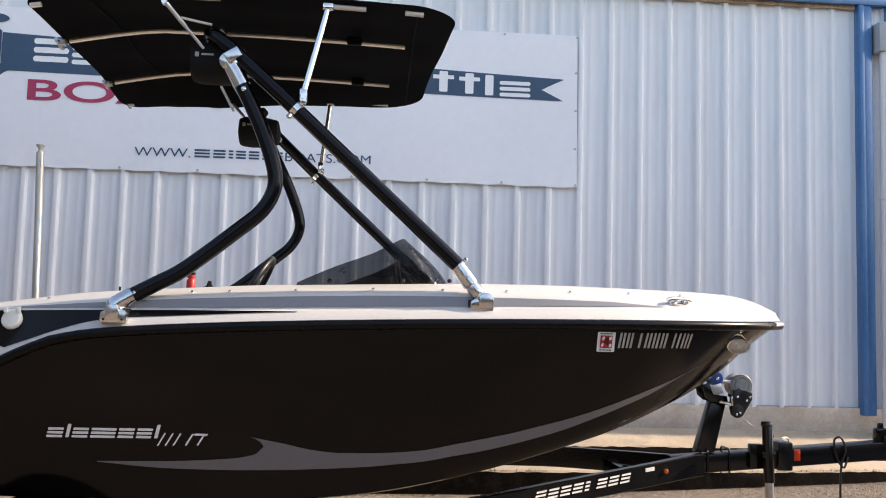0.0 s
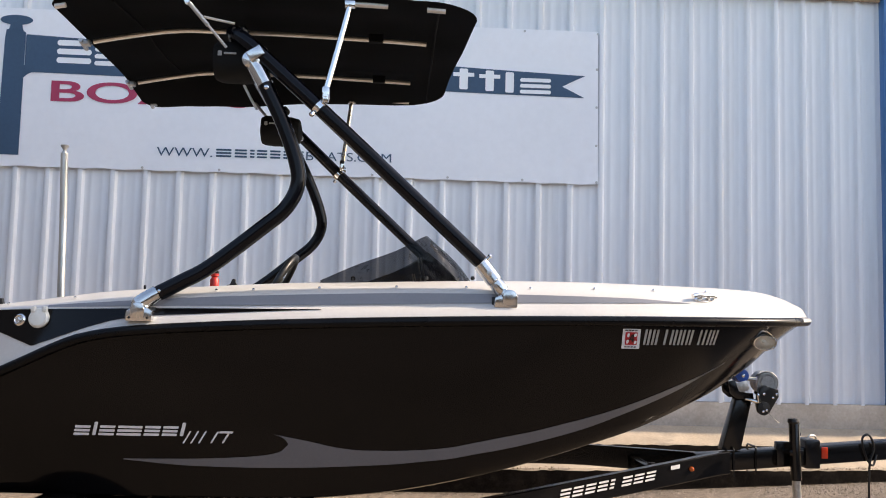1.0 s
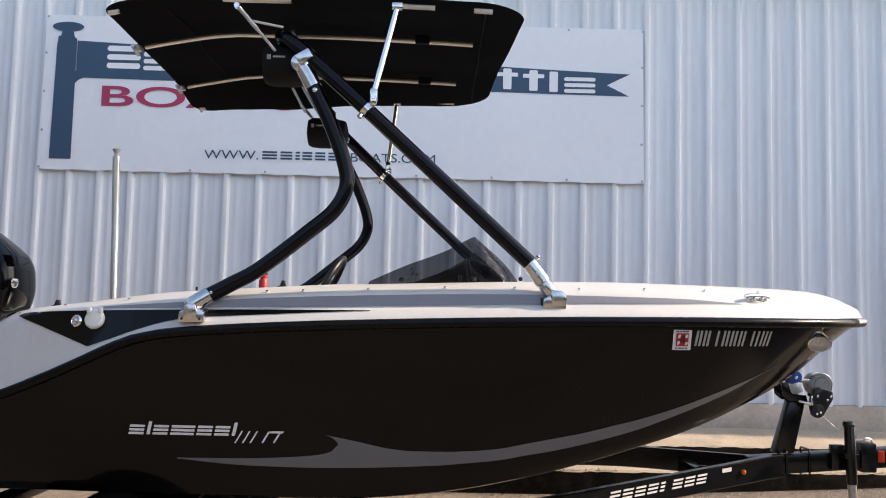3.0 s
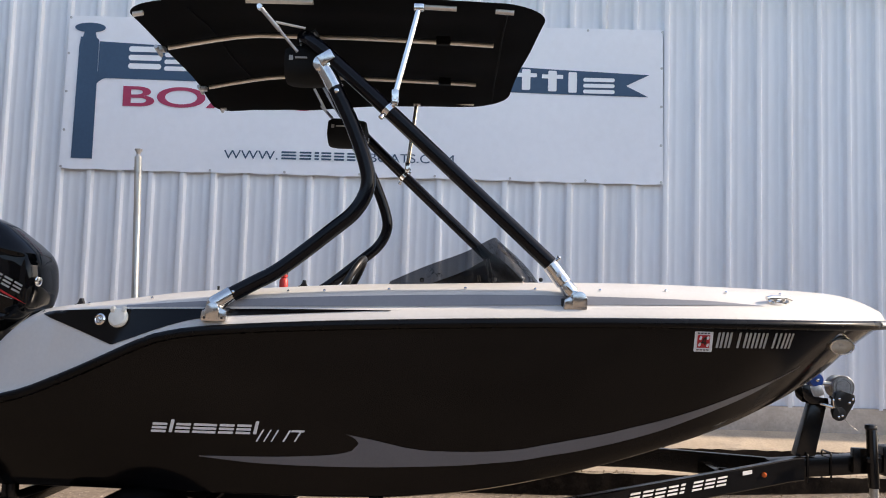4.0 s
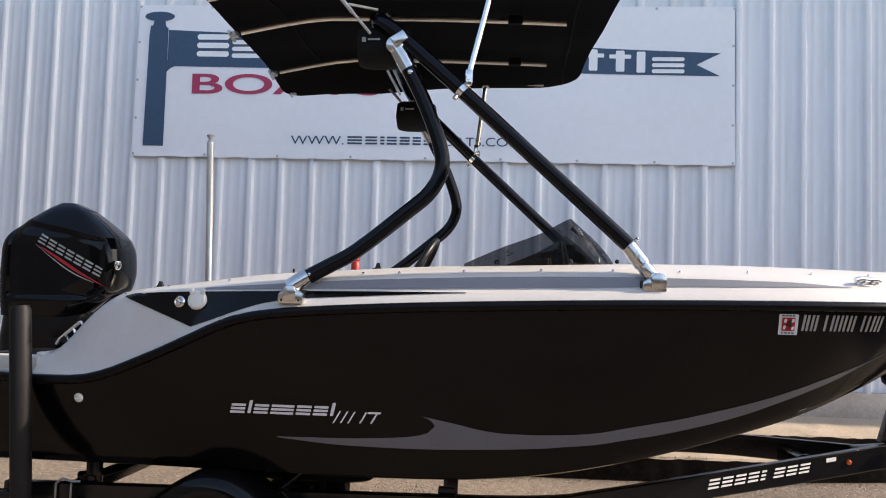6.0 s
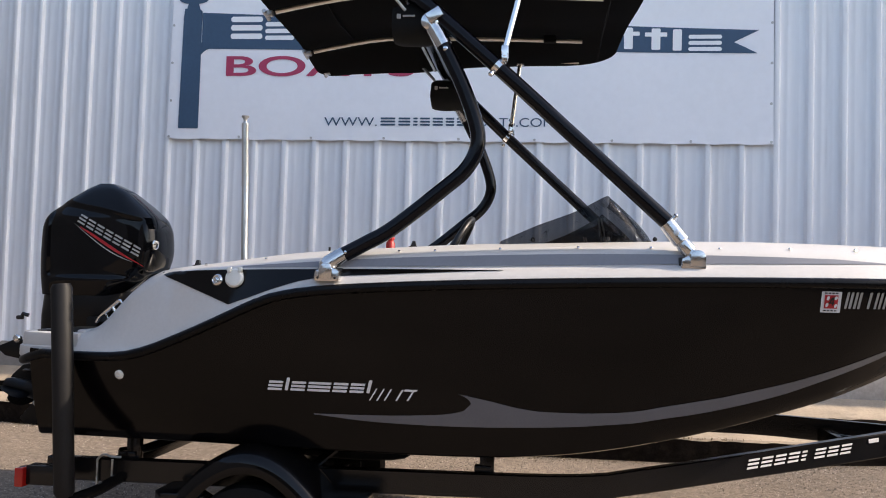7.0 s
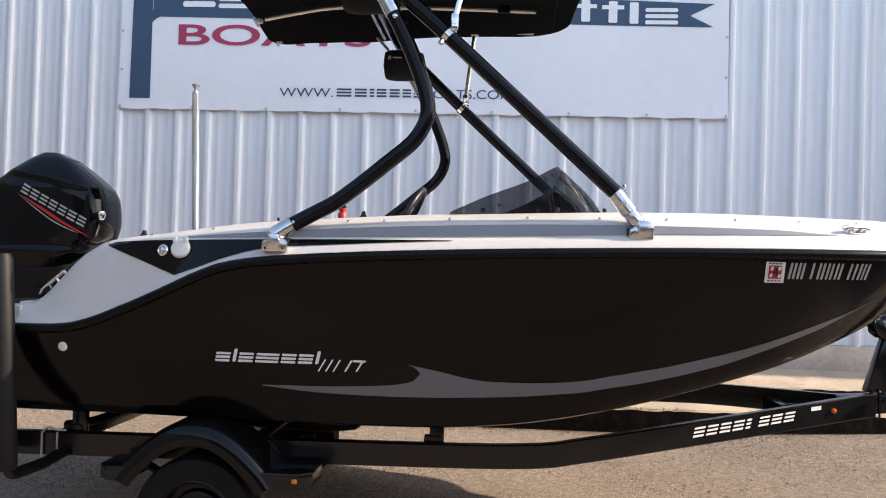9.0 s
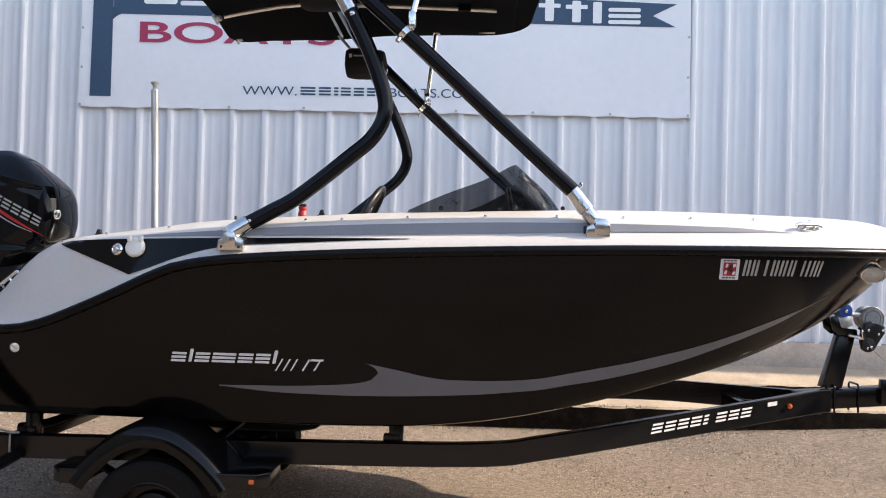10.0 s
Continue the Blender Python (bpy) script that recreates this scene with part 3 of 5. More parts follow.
def side_normal(x, z, surf):
    e = 0.02
    dx = Vector((2 * e, surf(x + e, z) - surf(x - e, z), 0))
    dz = Vector((0, surf(x, z + e) - surf(x, z - e), 2 * e))
    v = dx.cross(dz).normalized()
    return v if v.y < 0 else -v


def fitting(x, z, surf, out=0.0):
    v = side_normal(x, z, surf)
    return axis_pose(Vector((x, surf(x, z), z)) + v * out, v)


face = (side_normal(2.022, 1.521, hull_side) + Vector((-0.35, -1.0, -0.1))).normalized()
m = axis_pose(Vector((2.022, hull_side(2.022, 1.521), 1.521)) + face * 0.03, face) @ Matrix.Rotation(radians(-8), 4, "Z") @ Matrix.Diagonal((1.1, 0.74, 1, 1))
lamp_ring = part("docking_light", turned([(0.05, 0.008), (0.053, 0.012), (0.058, 0.011), (0.062, 0.004), (0.064, -0.05)], m, 40, False), CHROME, boat, "oval docking light with a thin bright bezel")
part("reflector", turned([(0.051, 0.009), (0.044, 0.001), (0.03, -0.008), (0.014, -0.012), (0.001, -0.013)], m, 32, False), REFLECTOR, lamp_ring, "bright ribbed reflector")
part("bulb", turned([(0.01, -0.012), (0.011, -0.002), (0.006, 0.003), (0.001, 0.004)], m, 14), REFLECTOR, lamp_ring)
part("lens", turned([(0.051, 0.01), (0.036, 0.014), (0.001, 0.016)], m, 32, False), CLEAR, lamp_ring)
for a in range(6):
    q = m @ Vector((0.058 * math.cos(a * 1.047 + 0.5), 0.058 * math.sin(a * 1.047 + 0.5), 0.011))
    part("screw", turned([(0.003, 0), (0.003, 0.002), (0.001, 0.003)], axis_pose(q, face), 8), CAST, lamp_ring)
part("bow_eye", turned([(0.008, 0), (0.008, 0.006), (0.002, 0.008)], fitting(2.02, 1.584, hull_side), 12), CHROME, boat)
part("drain_fitting", turned([(0.0225, -0.004), (0.0225, 0.005), (0.018, 0.009), (0.011, 0.01), (0.009, 0.003), (0.001, 0.002)], fitting(-2.026, 1.061, hull_side), 24), WHITEPLASTIC, boat, "white through-hull drain fitting")
m = fitting(-1.455, 1.54, deck_side)
cap = part("fuel_cap", turned([(0.044, 0), (0.047, 0.008), (0.046, 0.018), (0.038, 0.026), (0.001, 0.03)], m, 28), WHITEPLASTIC, boat, "round white fuel filler cap")
for s in (-1, 1):
    q = m @ Vector((0, 0, 0))
    part("hinge_lug", box(-1.455 + s * 0.026 - 0.009, -1.455 + s * 0.026 + 0.009, q.y - 0.03, q.y - 0.002, 1.57, 1.597, 0.005), WHITEPLASTIC, cap)
part("vent", turned([(0.028, 0), (0.028, 0.006), (0.021, 0.012), (0.017, 0.008), (0.013, 0.008), (0.009, 0.014), (0.001, 0.015)], fitting(-1.548, 1.532, deck_side), 24), CHROME, boat, "round chrome tank vent")

# snap studs along the deck edge
for x, f in ((-1.645, 0.55), (-1.334, 0.55), (-0.677, 0.5), (-0.504, 0.42), (-0.199, 0.42), (0.16, 0.45), (0.489, 0.4), (0.794, 0.38), (1.109, 0.5), (1.409, 0.58), (1.693, 0.62)):
    z = stripe_top(x) + f * (deck_edge(x) - stripe_top(x))
    part("snap_stud", turned([(0.006, 0), (0.0045, 0.006), (0.0075, 0.01), (0.0075, 0.015), (0.004, 0.018)], fitting(x, z, deck_side, -0.004), 10), CHROME, boat)


def cleat(m):
    body = tube(smooth_path([m @ Vector(p) for p in ((-0.075, 0, 0.02), (-0.045, 0, 0.027), (0, 0, 0.026), (0.045, 0, 0.027), (0.075, 0, 0.02))], 5), 0.011, 10)
    legs = [tube([m @ Vector((a, 0, -0.03)), m @ Vector((a, 0, 0.026))], 0.011, 10) for a in (-0.026, 0.026)]
    base = [turned([(0.03, -0.004), (0.03, 0.004), (0.018, 0.008)], m @ Matrix.Diagonal((1.9, 0.8, 1, 1)), 20)]
    return join(body, *legs, *base)


for s in (-1, 1):
    z = 1.707
    m = Matrix.Translation((1.657, s * -deck_side(1.657, z) * 1.0, z)) @ Euler((s * -0.5, 0, s * -0.42)).to_matrix().to_4x4()
    part("deck_cleat", cleat(m), CAST, boat, "polished mooring cleat")


def pop_bracket(x, y, z):
    return plate([(x - 0.032, z), (x + 0.032, z), (x + 0.03, z + 0.006), (x + 0.012, z + 0.008), (x + 0.008, z + 0.036), (x - 0.006, z + 0.036), (x - 0.014, z + 0.008), (x - 0.03, z + 0.006)], y - 0.012, y + 0.012, 0.002)


for x, y in ((-0.64, -0.76), (-1.773, -0.70), (-1.06, -0.78)):
    part("canvas_bracket", pop_bracket(x, y, deck_edge(x) + 0.006) if x != -1.06 else box(-1.066, -1.056, y - 0.006, y + 0.006, deck_edge(x), deck_edge(x) + 0.03, 0.002), PLASTIC, boat, "small black canvas bracket")


# windshield
def windshield(s):
    """A raked sheet that wraps from the side round to the front."""
    base = smooth_path([(-0.21, -0.9, 0), (0.0, -0.9, 0), (0.25, -0.885, 0), (0.43, -0.83, 0), (0.53, -0.68, 0), (0.56, -0.45, 0), (0.565, -0.2, 0)], 8)
    top = smooth_path([(-0.205, -0.9, 0.012), (-0.03, -0.893, 0.085), (0.15, -0.88, 0.148), (0.285, -0.86, 0.215), (0.315, -0.72, 0.22), (0.335, -0.45, 0.222), (0.34, -0.2, 0.222)], 8)
    t = 0.006
    bm = bmesh.new()
    cols = []
    for b, a in zip(base, top):
        z0 = deck_edge(b.x) + 0.004
        p0, p1 = Vector((b.x, b.y, z0)), Vector((a.x, a.y, z0 + a.z))
        cols.append([p0.lerp(p1, j / 6) + Vector((0.022 * math.sin(math.pi * j / 6) * (1 if b.x > 0.3 else 0.2), -0.012 * math.sin(math.pi * j / 6), 0)) for j in range(7)])
    vs = [[bm.verts.new((p.x, s * -p.y, p.z)) for p in c] for c in cols]
    for a, b in zip(vs, vs[1:]):
        for j in range(6):
            bm.faces.new((a[j], b[j], b[j + 1], a[j + 1]))
    bmesh.ops.solidify(bm, geom=list(bm.faces), thickness=t)
    return bm


for s in (-1, 1):
    ws = part("windshield", windshield(s), SMOKE, boat, "curved smoked acrylic windshield", 50)
    for x, y, dz in ((-0.05, 0.897, 0.012), (0.30, 0.885, 0.012), (0.545, 0.66, 0.02)):
        part("screw", turned([(0.011, 0), (0.011, 0.006), (0.006, 0.012)], axis_pose((x, s * y, deck_edge(x) + dz + 0.01), (0.2, s, 0.1)), 12), PLASTIC, ws)
    part("stay", join(*[tube([(0.28 + d, s * 0.78, deck_edge(0.28)), (0.262 + d * 0.6, s * 0.76, deck_edge(0.28) + 0.13)], 0.004, 8) for d in (0, 0.022)]), ROD, ws, "pair of thin bright windshield stays")

# helm
m = pose(-0.455, -0.45, 1.745, 0, -62, 0)
wheel_rim = [m @ Vector((0.165 * math.cos(a * math.pi / 18), 0.165 * math.sin(a * math.pi / 18), 0)) for a in range(37)]
helm = part("steering_wheel", tube(wheel_rim, 0.017, 12, caps=False), PLASTIC, boat, "black padded steering wheel")
for a in (0.3, 2.4, 4.5):
    part("spoke", tube([m @ Vector((0, 0, 0.02)), m @ Vector((0.16 * math.cos(a), 0.16 * math.sin(a), 0))], 0.011, 8, flat=0.5), PLASTIC, helm)
part("hub", turned([(0.04, 0.0), (0.045, 0.02), (0.03, 0.035), (0.001, 0.04)], m, 20), PLASTIC, helm)
part("console", box(-0.42, 0.3, -0.72, -0.2, 1.0, 1.745, 0.05, 3), PLASTIC, boat, "dark moulded helm console")
extinguisher = part("red_bottle", turned([(0.026, 0), (0.026, 0.05), (0.02, 0.06), (0.016, 0.066), (0.024, 0.07), (0.024, 0.084), (0.001, 0.088)], pose(-0.908, 0.1, 1.735), 18), REDCAP, boat, "red plastic handle with a dark top")
part("cap", box(-0.93, -0.886, 0.078, 0.122, 1.822, 1.836, 0.004), PLASTIC, extinguisher)
part("bow_trim", tube([(x, 0.30 - 0.2 * (x - 1.6) ** 2, 1.792) for x in (1.5, 1.6, 1.7, 1.8, 1.9, 2.0, 2.1)], 0.01, 8), PLASTIC, boat, "dark bow cushion edge")
part("bow_light_base", box(2.15, 2.24, -0.03, 0.03, 1.745, 1.8, 0.006), CHROME, boat, "small bow navigation light")
# grab rail on the aft quarter
rail = [(-2.375, -0.58, 1.285), (-2.36, -0.58, 1.315), (-2.25, -0.58, 1.41), (-2.235, -0.58, 1.395)]
grab = part("grab_rail", tube(bent_path(rail, 0.02), 0.009, 10), CHROME, boat, "chrome grab rail")
for t in (0.3, 0.65):
    q = Vector(rail[1]).lerp(Vector(rail[2]), t)
    part("post", tube([q, q + Vector((0.03, 0.0, -0.055))], 0.008, 8), CHROME, grab)
part("rear_handle", box(-2.05, -2.0, -0.7, -0.62, 1.45, 1.5, 0.01), WHITE, boat)

# ---- stern light pole ----
pole = thing("light_pole", "tall steel pole with a round cap on the stern deck", "pole")
part("pole_lower", tube([(-2.09, 0.94, 1.38), (-2.112, 0.94, 2.2), (-2.1125, 0.94, 2.21)], [0.0235, 0.0235, 0.022], 20), POLESTEEL, pole, "bright brushed steel lower tube")
part("pole_upper", tube([(-2.1125, 0.94, 2.21), (-2.13, 0.94, 2.655)], 0.0245, 20), POLESTEEL, pole, "brushed steel upper tube")
part("cap", turned([(0.0245, -0.014), (0.017, -0.008), (0.012, 0.004), (0.014, 0.018), (0.025, 0.032), (0.028, 0.04), (0.024, 0.045), (0.001, 0.048)], pose(-2.13, 0.94, 2.667), 20), GALV, pole, "grey mushroom cap")
part("collar", turned([(0.0235, -0.03), (0.0262, -0.025), (0.0262, 0.03), (0.0235, 0.034)], pose(-2.095, 0.94, 1.6), 18), POLESTEEL, pole)


# ---- wakeboard tower ----
tower = thing("wakeboard_tower", "black tubular wakeboard tower with bright aluminium feet and joints", "tower")
R = 0.036


def foot_base(x0, x1, zb, s, out_by=0.0):
    """A rounded trapezoid plate against the deck side."""
    out = [(x0, zb + 0.006), (x0 + 0.006, zb), (x1 - 0.006, zb), (x1, zb + 0.006), (x1, zb + 0.045), (x1 - 0.006, zb + 0.052), (x1 - 0.03, zb + 0.064), (x0 + 0.036, zb + 0.064), (x0 + 0.004, zb + 0.046)]
    y = [s * 1.03, s * (1.085 + out_by)]
    return plate(out, min(y), max(y), 0.005)


def foot_knuckle(c, r, s, out_by=0.0):
    """A rounded lug with its pivot."""
    top = [(c[0] + r * math.cos(a), c[1] + r * math.sin(a)) for a in [math.pi * k / 12 for k in range(13)]]
    return join(plate([(c[0] + r, c[1] - 0.04)] + top + [(c[0] - r, c[1] - 0.04)], min(s * 1.032, s * (1.091 + out_by)), max(s * 1.032, s * (1.091 + out_by)), 0.004),
                turned([(0.007, 0), (0.007, 0.005), (0.004, 0.005)], axis_pose((c[0], s * (1.088 + out_by), c[1]), (0, s, 0)), 6))


for s, dx in ((-1, 0), (0.93, -0.03)):
    ex = dx * 1.7
    rear = smooth_path([Vector(p) + Vector((dx * (1.8 - 0.1 * min(max((p[2] - 1.65) / 0.6, 0), 1)), 0, 0)) for p in ((-0.955, s * 1.045, 1.652), (-0.83, s * 1.033, 1.722), (-0.704, s * 1.025, 1.797), (-0.48, s * 1.015, 1.98), (-0.37, s * 1.01, 2.08), (-0.318, s * 1.005, 2.19),
                        (-0.33, s * 1.0, 2.305), (-0.403, s * 0.985, 2.495), (-0.5, s * 0.97, 2.69))], 7)
    leg = part("rear_leg", tube(rear, R, 18), TOWERBLACK, tower, "black bent rear tower leg")
    part("gasket", plate([(-1.05, 1.54), (-0.93, 1.54), (-0.93, 1.605), (-1.05, 1.6)], min(s * 1.02, s * 1.06), max(s * 1.02, s * 1.06), 0.004), PLASTIC, leg)
    foot = part("foot", join(foot_base(-1.05, -0.93, 1.54, s, 0.035), foot_knuckle((-0.995, 1.594), 0.031, s, 0.034),
                             tube(bent_path([(-1.005, s * 1.07, 1.57), (-1.005, s * 1.066, 1.618), (-0.93, s * 1.04, 1.668)], 0.04), [0.036] * 4 + [0.039] * 7, 20)), CAST, leg, "cast aluminium foot")
    for x in (-1.03, -0.95):
        part("screw", turned([(0.006, 0), (0.006, 0.003), (0.002, 0.004)], axis_pose((x, s * 1.119, 1.556), (0, s, 0)), 8), PLASTIC, foot)
    for a in ((-0.606, -0.54, 2.689, 2.57), (-0.505, -0.462, 2.711, 2.615)) if s < 0 else ():
        part("speaker_clamp_bar", tube([(a[0] + ex, s * 0.9, a[2]), (a[1] + ex, s * 0.9, a[3])], 0.008, 8, flat=0.5), GALV, leg, "thin grey clamp bar")
    part("bolt", turned([(0.009, 0), (0.009, 0.003), (0.004, 0.006)], axis_pose((-0.915, s * 1.072, 1.677), (0, s, 0)), 12), CHROME, leg)
    elbow = join(tube([(-0.492 + ex, s * 0.971, 2.675), (-0.525 + ex, s * 0.966, 2.735), (-0.56 + ex, s * 0.96, 2.79)], [R + 0.004, R + 0.005, R + 0.004], 18),
                 turned([(R * 0.9, -0.04), (R + 0.006, -0.034), (R + 0.006, 0.034), (R * 0.9, 0.04)], axis_pose((-0.562 + ex, s * 0.957, 2.792), (0, 1, 0)), 20),
                 box(-0.024, 0.052, s * 0.99 - 0.026, s * 0.99 + 0.026, -0.024, 0.028, 0.005, 2, Matrix.Translation((-0.55 + ex, 0, 2.808)) @ Matrix.Rotation(radians(-32), 4, 'Y')))
    part("joint", elbow, CAST, leg, "cast aluminium tower joint")
    part("bolt", turned([(0.012, 0), (0.012, 0.004), (0.005, 0.008)], axis_pose((-0.482 + ex, s * 1.004, 2.655), (0, s, 0)), 12), CHROME, leg)
    front = bent_path([(0.553 + dx, s * 1.03, 1.852), (-0.217 + dx, s * 1.0, 2.555), (-0.585 + dx * 0.5, s * 0.96, 2.885), (-0.675, s * 0.9, 2.955), (-0.69, s * 0.55, 2.965), (-0.69, 0, 2.965)], 0.13)
    leg = part("front_leg", tube(front, R, 18), TOWERBLACK, tower, "black straight front tower leg running into the top bar")
    part("gasket", plate([(0.604, 1.634), (0.724, 1.634), (0.724, 1.692), (0.604, 1.692)], min(s * 1.02, s * 1.06), max(s * 1.02, s * 1.06), 0.004), PLASTIC, leg)
    foot = part("foot", join(foot_base(0.61, 0.72, 1.64, s), foot_knuckle((0.684, 1.692), 0.034, s), plate([(0.636, 1.69), (0.69, 1.665), (0.71, 1.69), (0.69, 1.722), (0.655, 1.732)], min(s * 1.035, s * 1.085), max(s * 1.035, s * 1.085), 0.006),
                             tube([(0.655, s * 1.05, 1.712), (0.648, s * 1.05, 1.722), (0.622, s * 1.042, 1.756), (0.619, s * 1.042, 1.76), (0.616, s * 1.041, 1.764), (0.553, s * 1.03, 1.845)], [0.03, 0.034, 0.034, 0.031, 0.038, 0.038], 22)), CAST, leg, "cast aluminium foot with a stepped socket")
    for p in ((0.592, 1.8), (0.645, 1.735)):
        part("screw", turned([(0.012, 0), (0.012, 0.004), (0.004, 0.006)], axis_pose((p[0] - 0.004, s * 1.074, p[1]), (0, s, 0.1)), 12), GALV, foot)
    part("knob", turned([(0.008, 0), (0.008, 0.012), (0.013, 0.018), (0.004, 0.026)], axis_pose((0.58, s * 1.03, 1.87), (0.7, 0, 0.7)), 12), CHROME, leg)
    d = Vector((-0.74, 0, 0.67))
    clamp = part("strut_clamp", join(tube([Vector((-0.231 + dx, s * 1.0, 2.565)) - d * 0.014, Vector((-0.231 + dx, s * 1.0, 2.565)) + d * 0.014], R + 0.007, 18),
                                     box(-0.215 + dx, -0.185 + dx, s * 1.03 - 0.014, s * 1.03 + 0.014, 2.585, 2.625, 0.006),
                                     turned([(0.01, 0), (0.012, 0.008), (0.012, 0.02), (0.006, 0.024)], axis_pose((-0.255 + dx, s * 1.035, 2.535), (-0.4, s * 0.4, -0.7)), 12)), CHROME, tower, "chrome strut clamp")

# ---- tower speakers ----
def speaker(s):
    ob = thing("tower_speaker", "black fabric-covered tower speaker pod", "speaker", "tower speakers")
    rings = []
    for i in range(17):
        u = -1 + 2 * i / 16
        f = max(1 - abs(u) ** 5, 0.0) ** (1 / 4.5)
        f = max(f, 0.03)
        rings.append([(-0.635 + 0.145 * u * (1.0 if u < 0 else 0.95), s * 0.80 + 0.12 * f * math.cos(a) * (1 + 0.04 * noise.noise((u * 3, a, s))),
                       (2.825 if s < 0 else 2.812) + (0.1 - 0.012 * max(u, 0)) * f * math.copysign(abs(math.sin(a)) ** 0.75, math.sin(a)) + 0.004 * noise.noise((u * 4, a * 2, 7))) for a in [2 * math.pi * k / 28 for k in range(28)]])
    body = part("cover", loft(rings), COVER, ob)
    part("badge", box(-0.735, -0.715, s * 0.80 - 0.121, s * 0.80 - 0.116, 2.826, 2.85, 0.002), GREYVINYL, body, "small pale shield badge")
    part("badge_bar", box(-0.705, -0.645, s * 0.80 - 0.125, s * 0.80 - 0.12, 2.833, 2.843, 0.002), GREYVINYL, body)
    part("bracket", box(-0.56, -0.5, s * 0.86, s * 0.92, 2.77, 2.8, 0.006), CAST, ob, "aluminium mounting bracket")
    part("yoke", tube([(-0.62, s * 0.86, 2.95), (-0.64, s * 0.88, 2.975)], 0.03, 12), PLASTIC, ob)


speaker(-1)
speaker(0.9)

# ---- canopy ----
canopy = thing("shade_canopy", "black canvas shade canopy on pale rods above the tower", "canopy")
canopy_z = line((-1.62, 3.02), (-1.5, 3.042), (-1.25, 3.092), (-1.0, 3.125), (-0.6, 3.125), (0.0, 3.112), (0.3, 3.1), (0.55, 3.085))


canopy_drop = line((-1.6, 0.6), (-1.2, 0.9), (-0.9, 1.0), (-0.3, 0.75), (0.3, 0.4))


def canopy_sheet():
    n, w = 60, 26
    bm = bmesh.new()
    grid = []
    for i in range(n + 1):
        row = []
        u = 0.5 - 0.5 * math.cos(math.pi * i / n)
        flat = -1.6 + 2.15 * u
        ins = 0.0
        for lo, rc in ((-1.6, 0.13), (0.55, 0.26)):
            d = abs(flat - lo)
            if d < rc:
                ins = max(ins, rc - math.sqrt(max(rc * rc - (rc - d) ** 2, 0)))
        for j in range(w + 1):
            y = -(1.0 - ins) + (1.95 - 2 * ins) * j / w
            x = flat - 0.065 * max(u - 0.5, 0) * 2 * (y + 1) + 0.03 * (1 - u) * (1 - y)
            sag = -0.012 * math.cos(abs(y) * 7.2) * min(1, 6 * min(u, 1 - u)) + 0.007 * noise.noise((x * 3, y * 3, 2))
            row.append(bm.verts.new((x + 0.007 * noise.noise((y * 2, 5, i > n / 2)), y, canopy_z(x) + 0.012 + sag + 0.015 * (1 - (y / 1.0) ** 2) - 0.15 * canopy_drop(x) * max(0, y - 0.45) - 0.075 * math.exp(-((x + 0.98) / 0.3) ** 2) * max(0, y - 0.5))))
        grid.append(row)
    for a, b in zip(grid, grid[1:]):
        for j in range(w):
            bm.faces.new((a[j], a[j + 1], b[j + 1], b[j]))
    bmesh.ops.solidify(bm, geom=list(bm.faces), thickness=0.006)
    return bm


sheet = part("canvas", canopy_sheet(), CANVAS, canopy, "stretched black canvas")
for x in (-1.25, 0.33):
    part("seam", tube([(x, y, canopy_z(x) - 0.003 - 0.012 * math.cos(abs(y) * 7.2) + 0.015 * (1 - (y / 1.0) ** 2)) for y in [-0.9 + 0.09 * k for k in range(21)]], 0.005, 6), CANVAS, sheet)
for y in (-0.96, -0.42, 0.4, 0.9):
    edge = abs(y) > 0.9
    for x0, x1 in (((-1.5, -1.45), (-0.95, -0.62), (-0.12, 0.08), (0.27, 0.36)) if edge else ((-1.5, -0.02), (0.04, 0.285 if y < 0 else 0.21))):
        k = 12 if x1 - x0 > 1 else 3
        part("rod", tube([(x0 + (x1 - x0) * i / k, y, canopy_z(x0 + (x1 - x0) * i / k) - ((0.022 if y < 0 else 0.0675 * canopy_drop(x0 + (x1 - x0) * i / k) + 0.016) if edge else 0.02)) for i in range(k + 1)], 0.0125, 10), ROD, canopy, "pale metal canopy rod")
    if not edge:
        part("sleeve", box(-0.03, 0.05, y - 0.02, y + 0.02, canopy_z(0) - 0.034, canopy_z(0) + 0.012, 0.006), CANVAS, canopy)
        part("end_fitting", join(box(-1.555, -1.515, y - 0.02, y + 0.02, canopy_z(-1.55) - 0.035, canopy_z(-1.55) - 0.005, 0.005), tube([(-1.56, y - 0.03, canopy_z(-1.56) - 0.01), (-1.56, y + 0.07, canopy_z(-1.56) - 0.03)], 0.012, 8)), GALV, canopy, "grey rod end fitting")
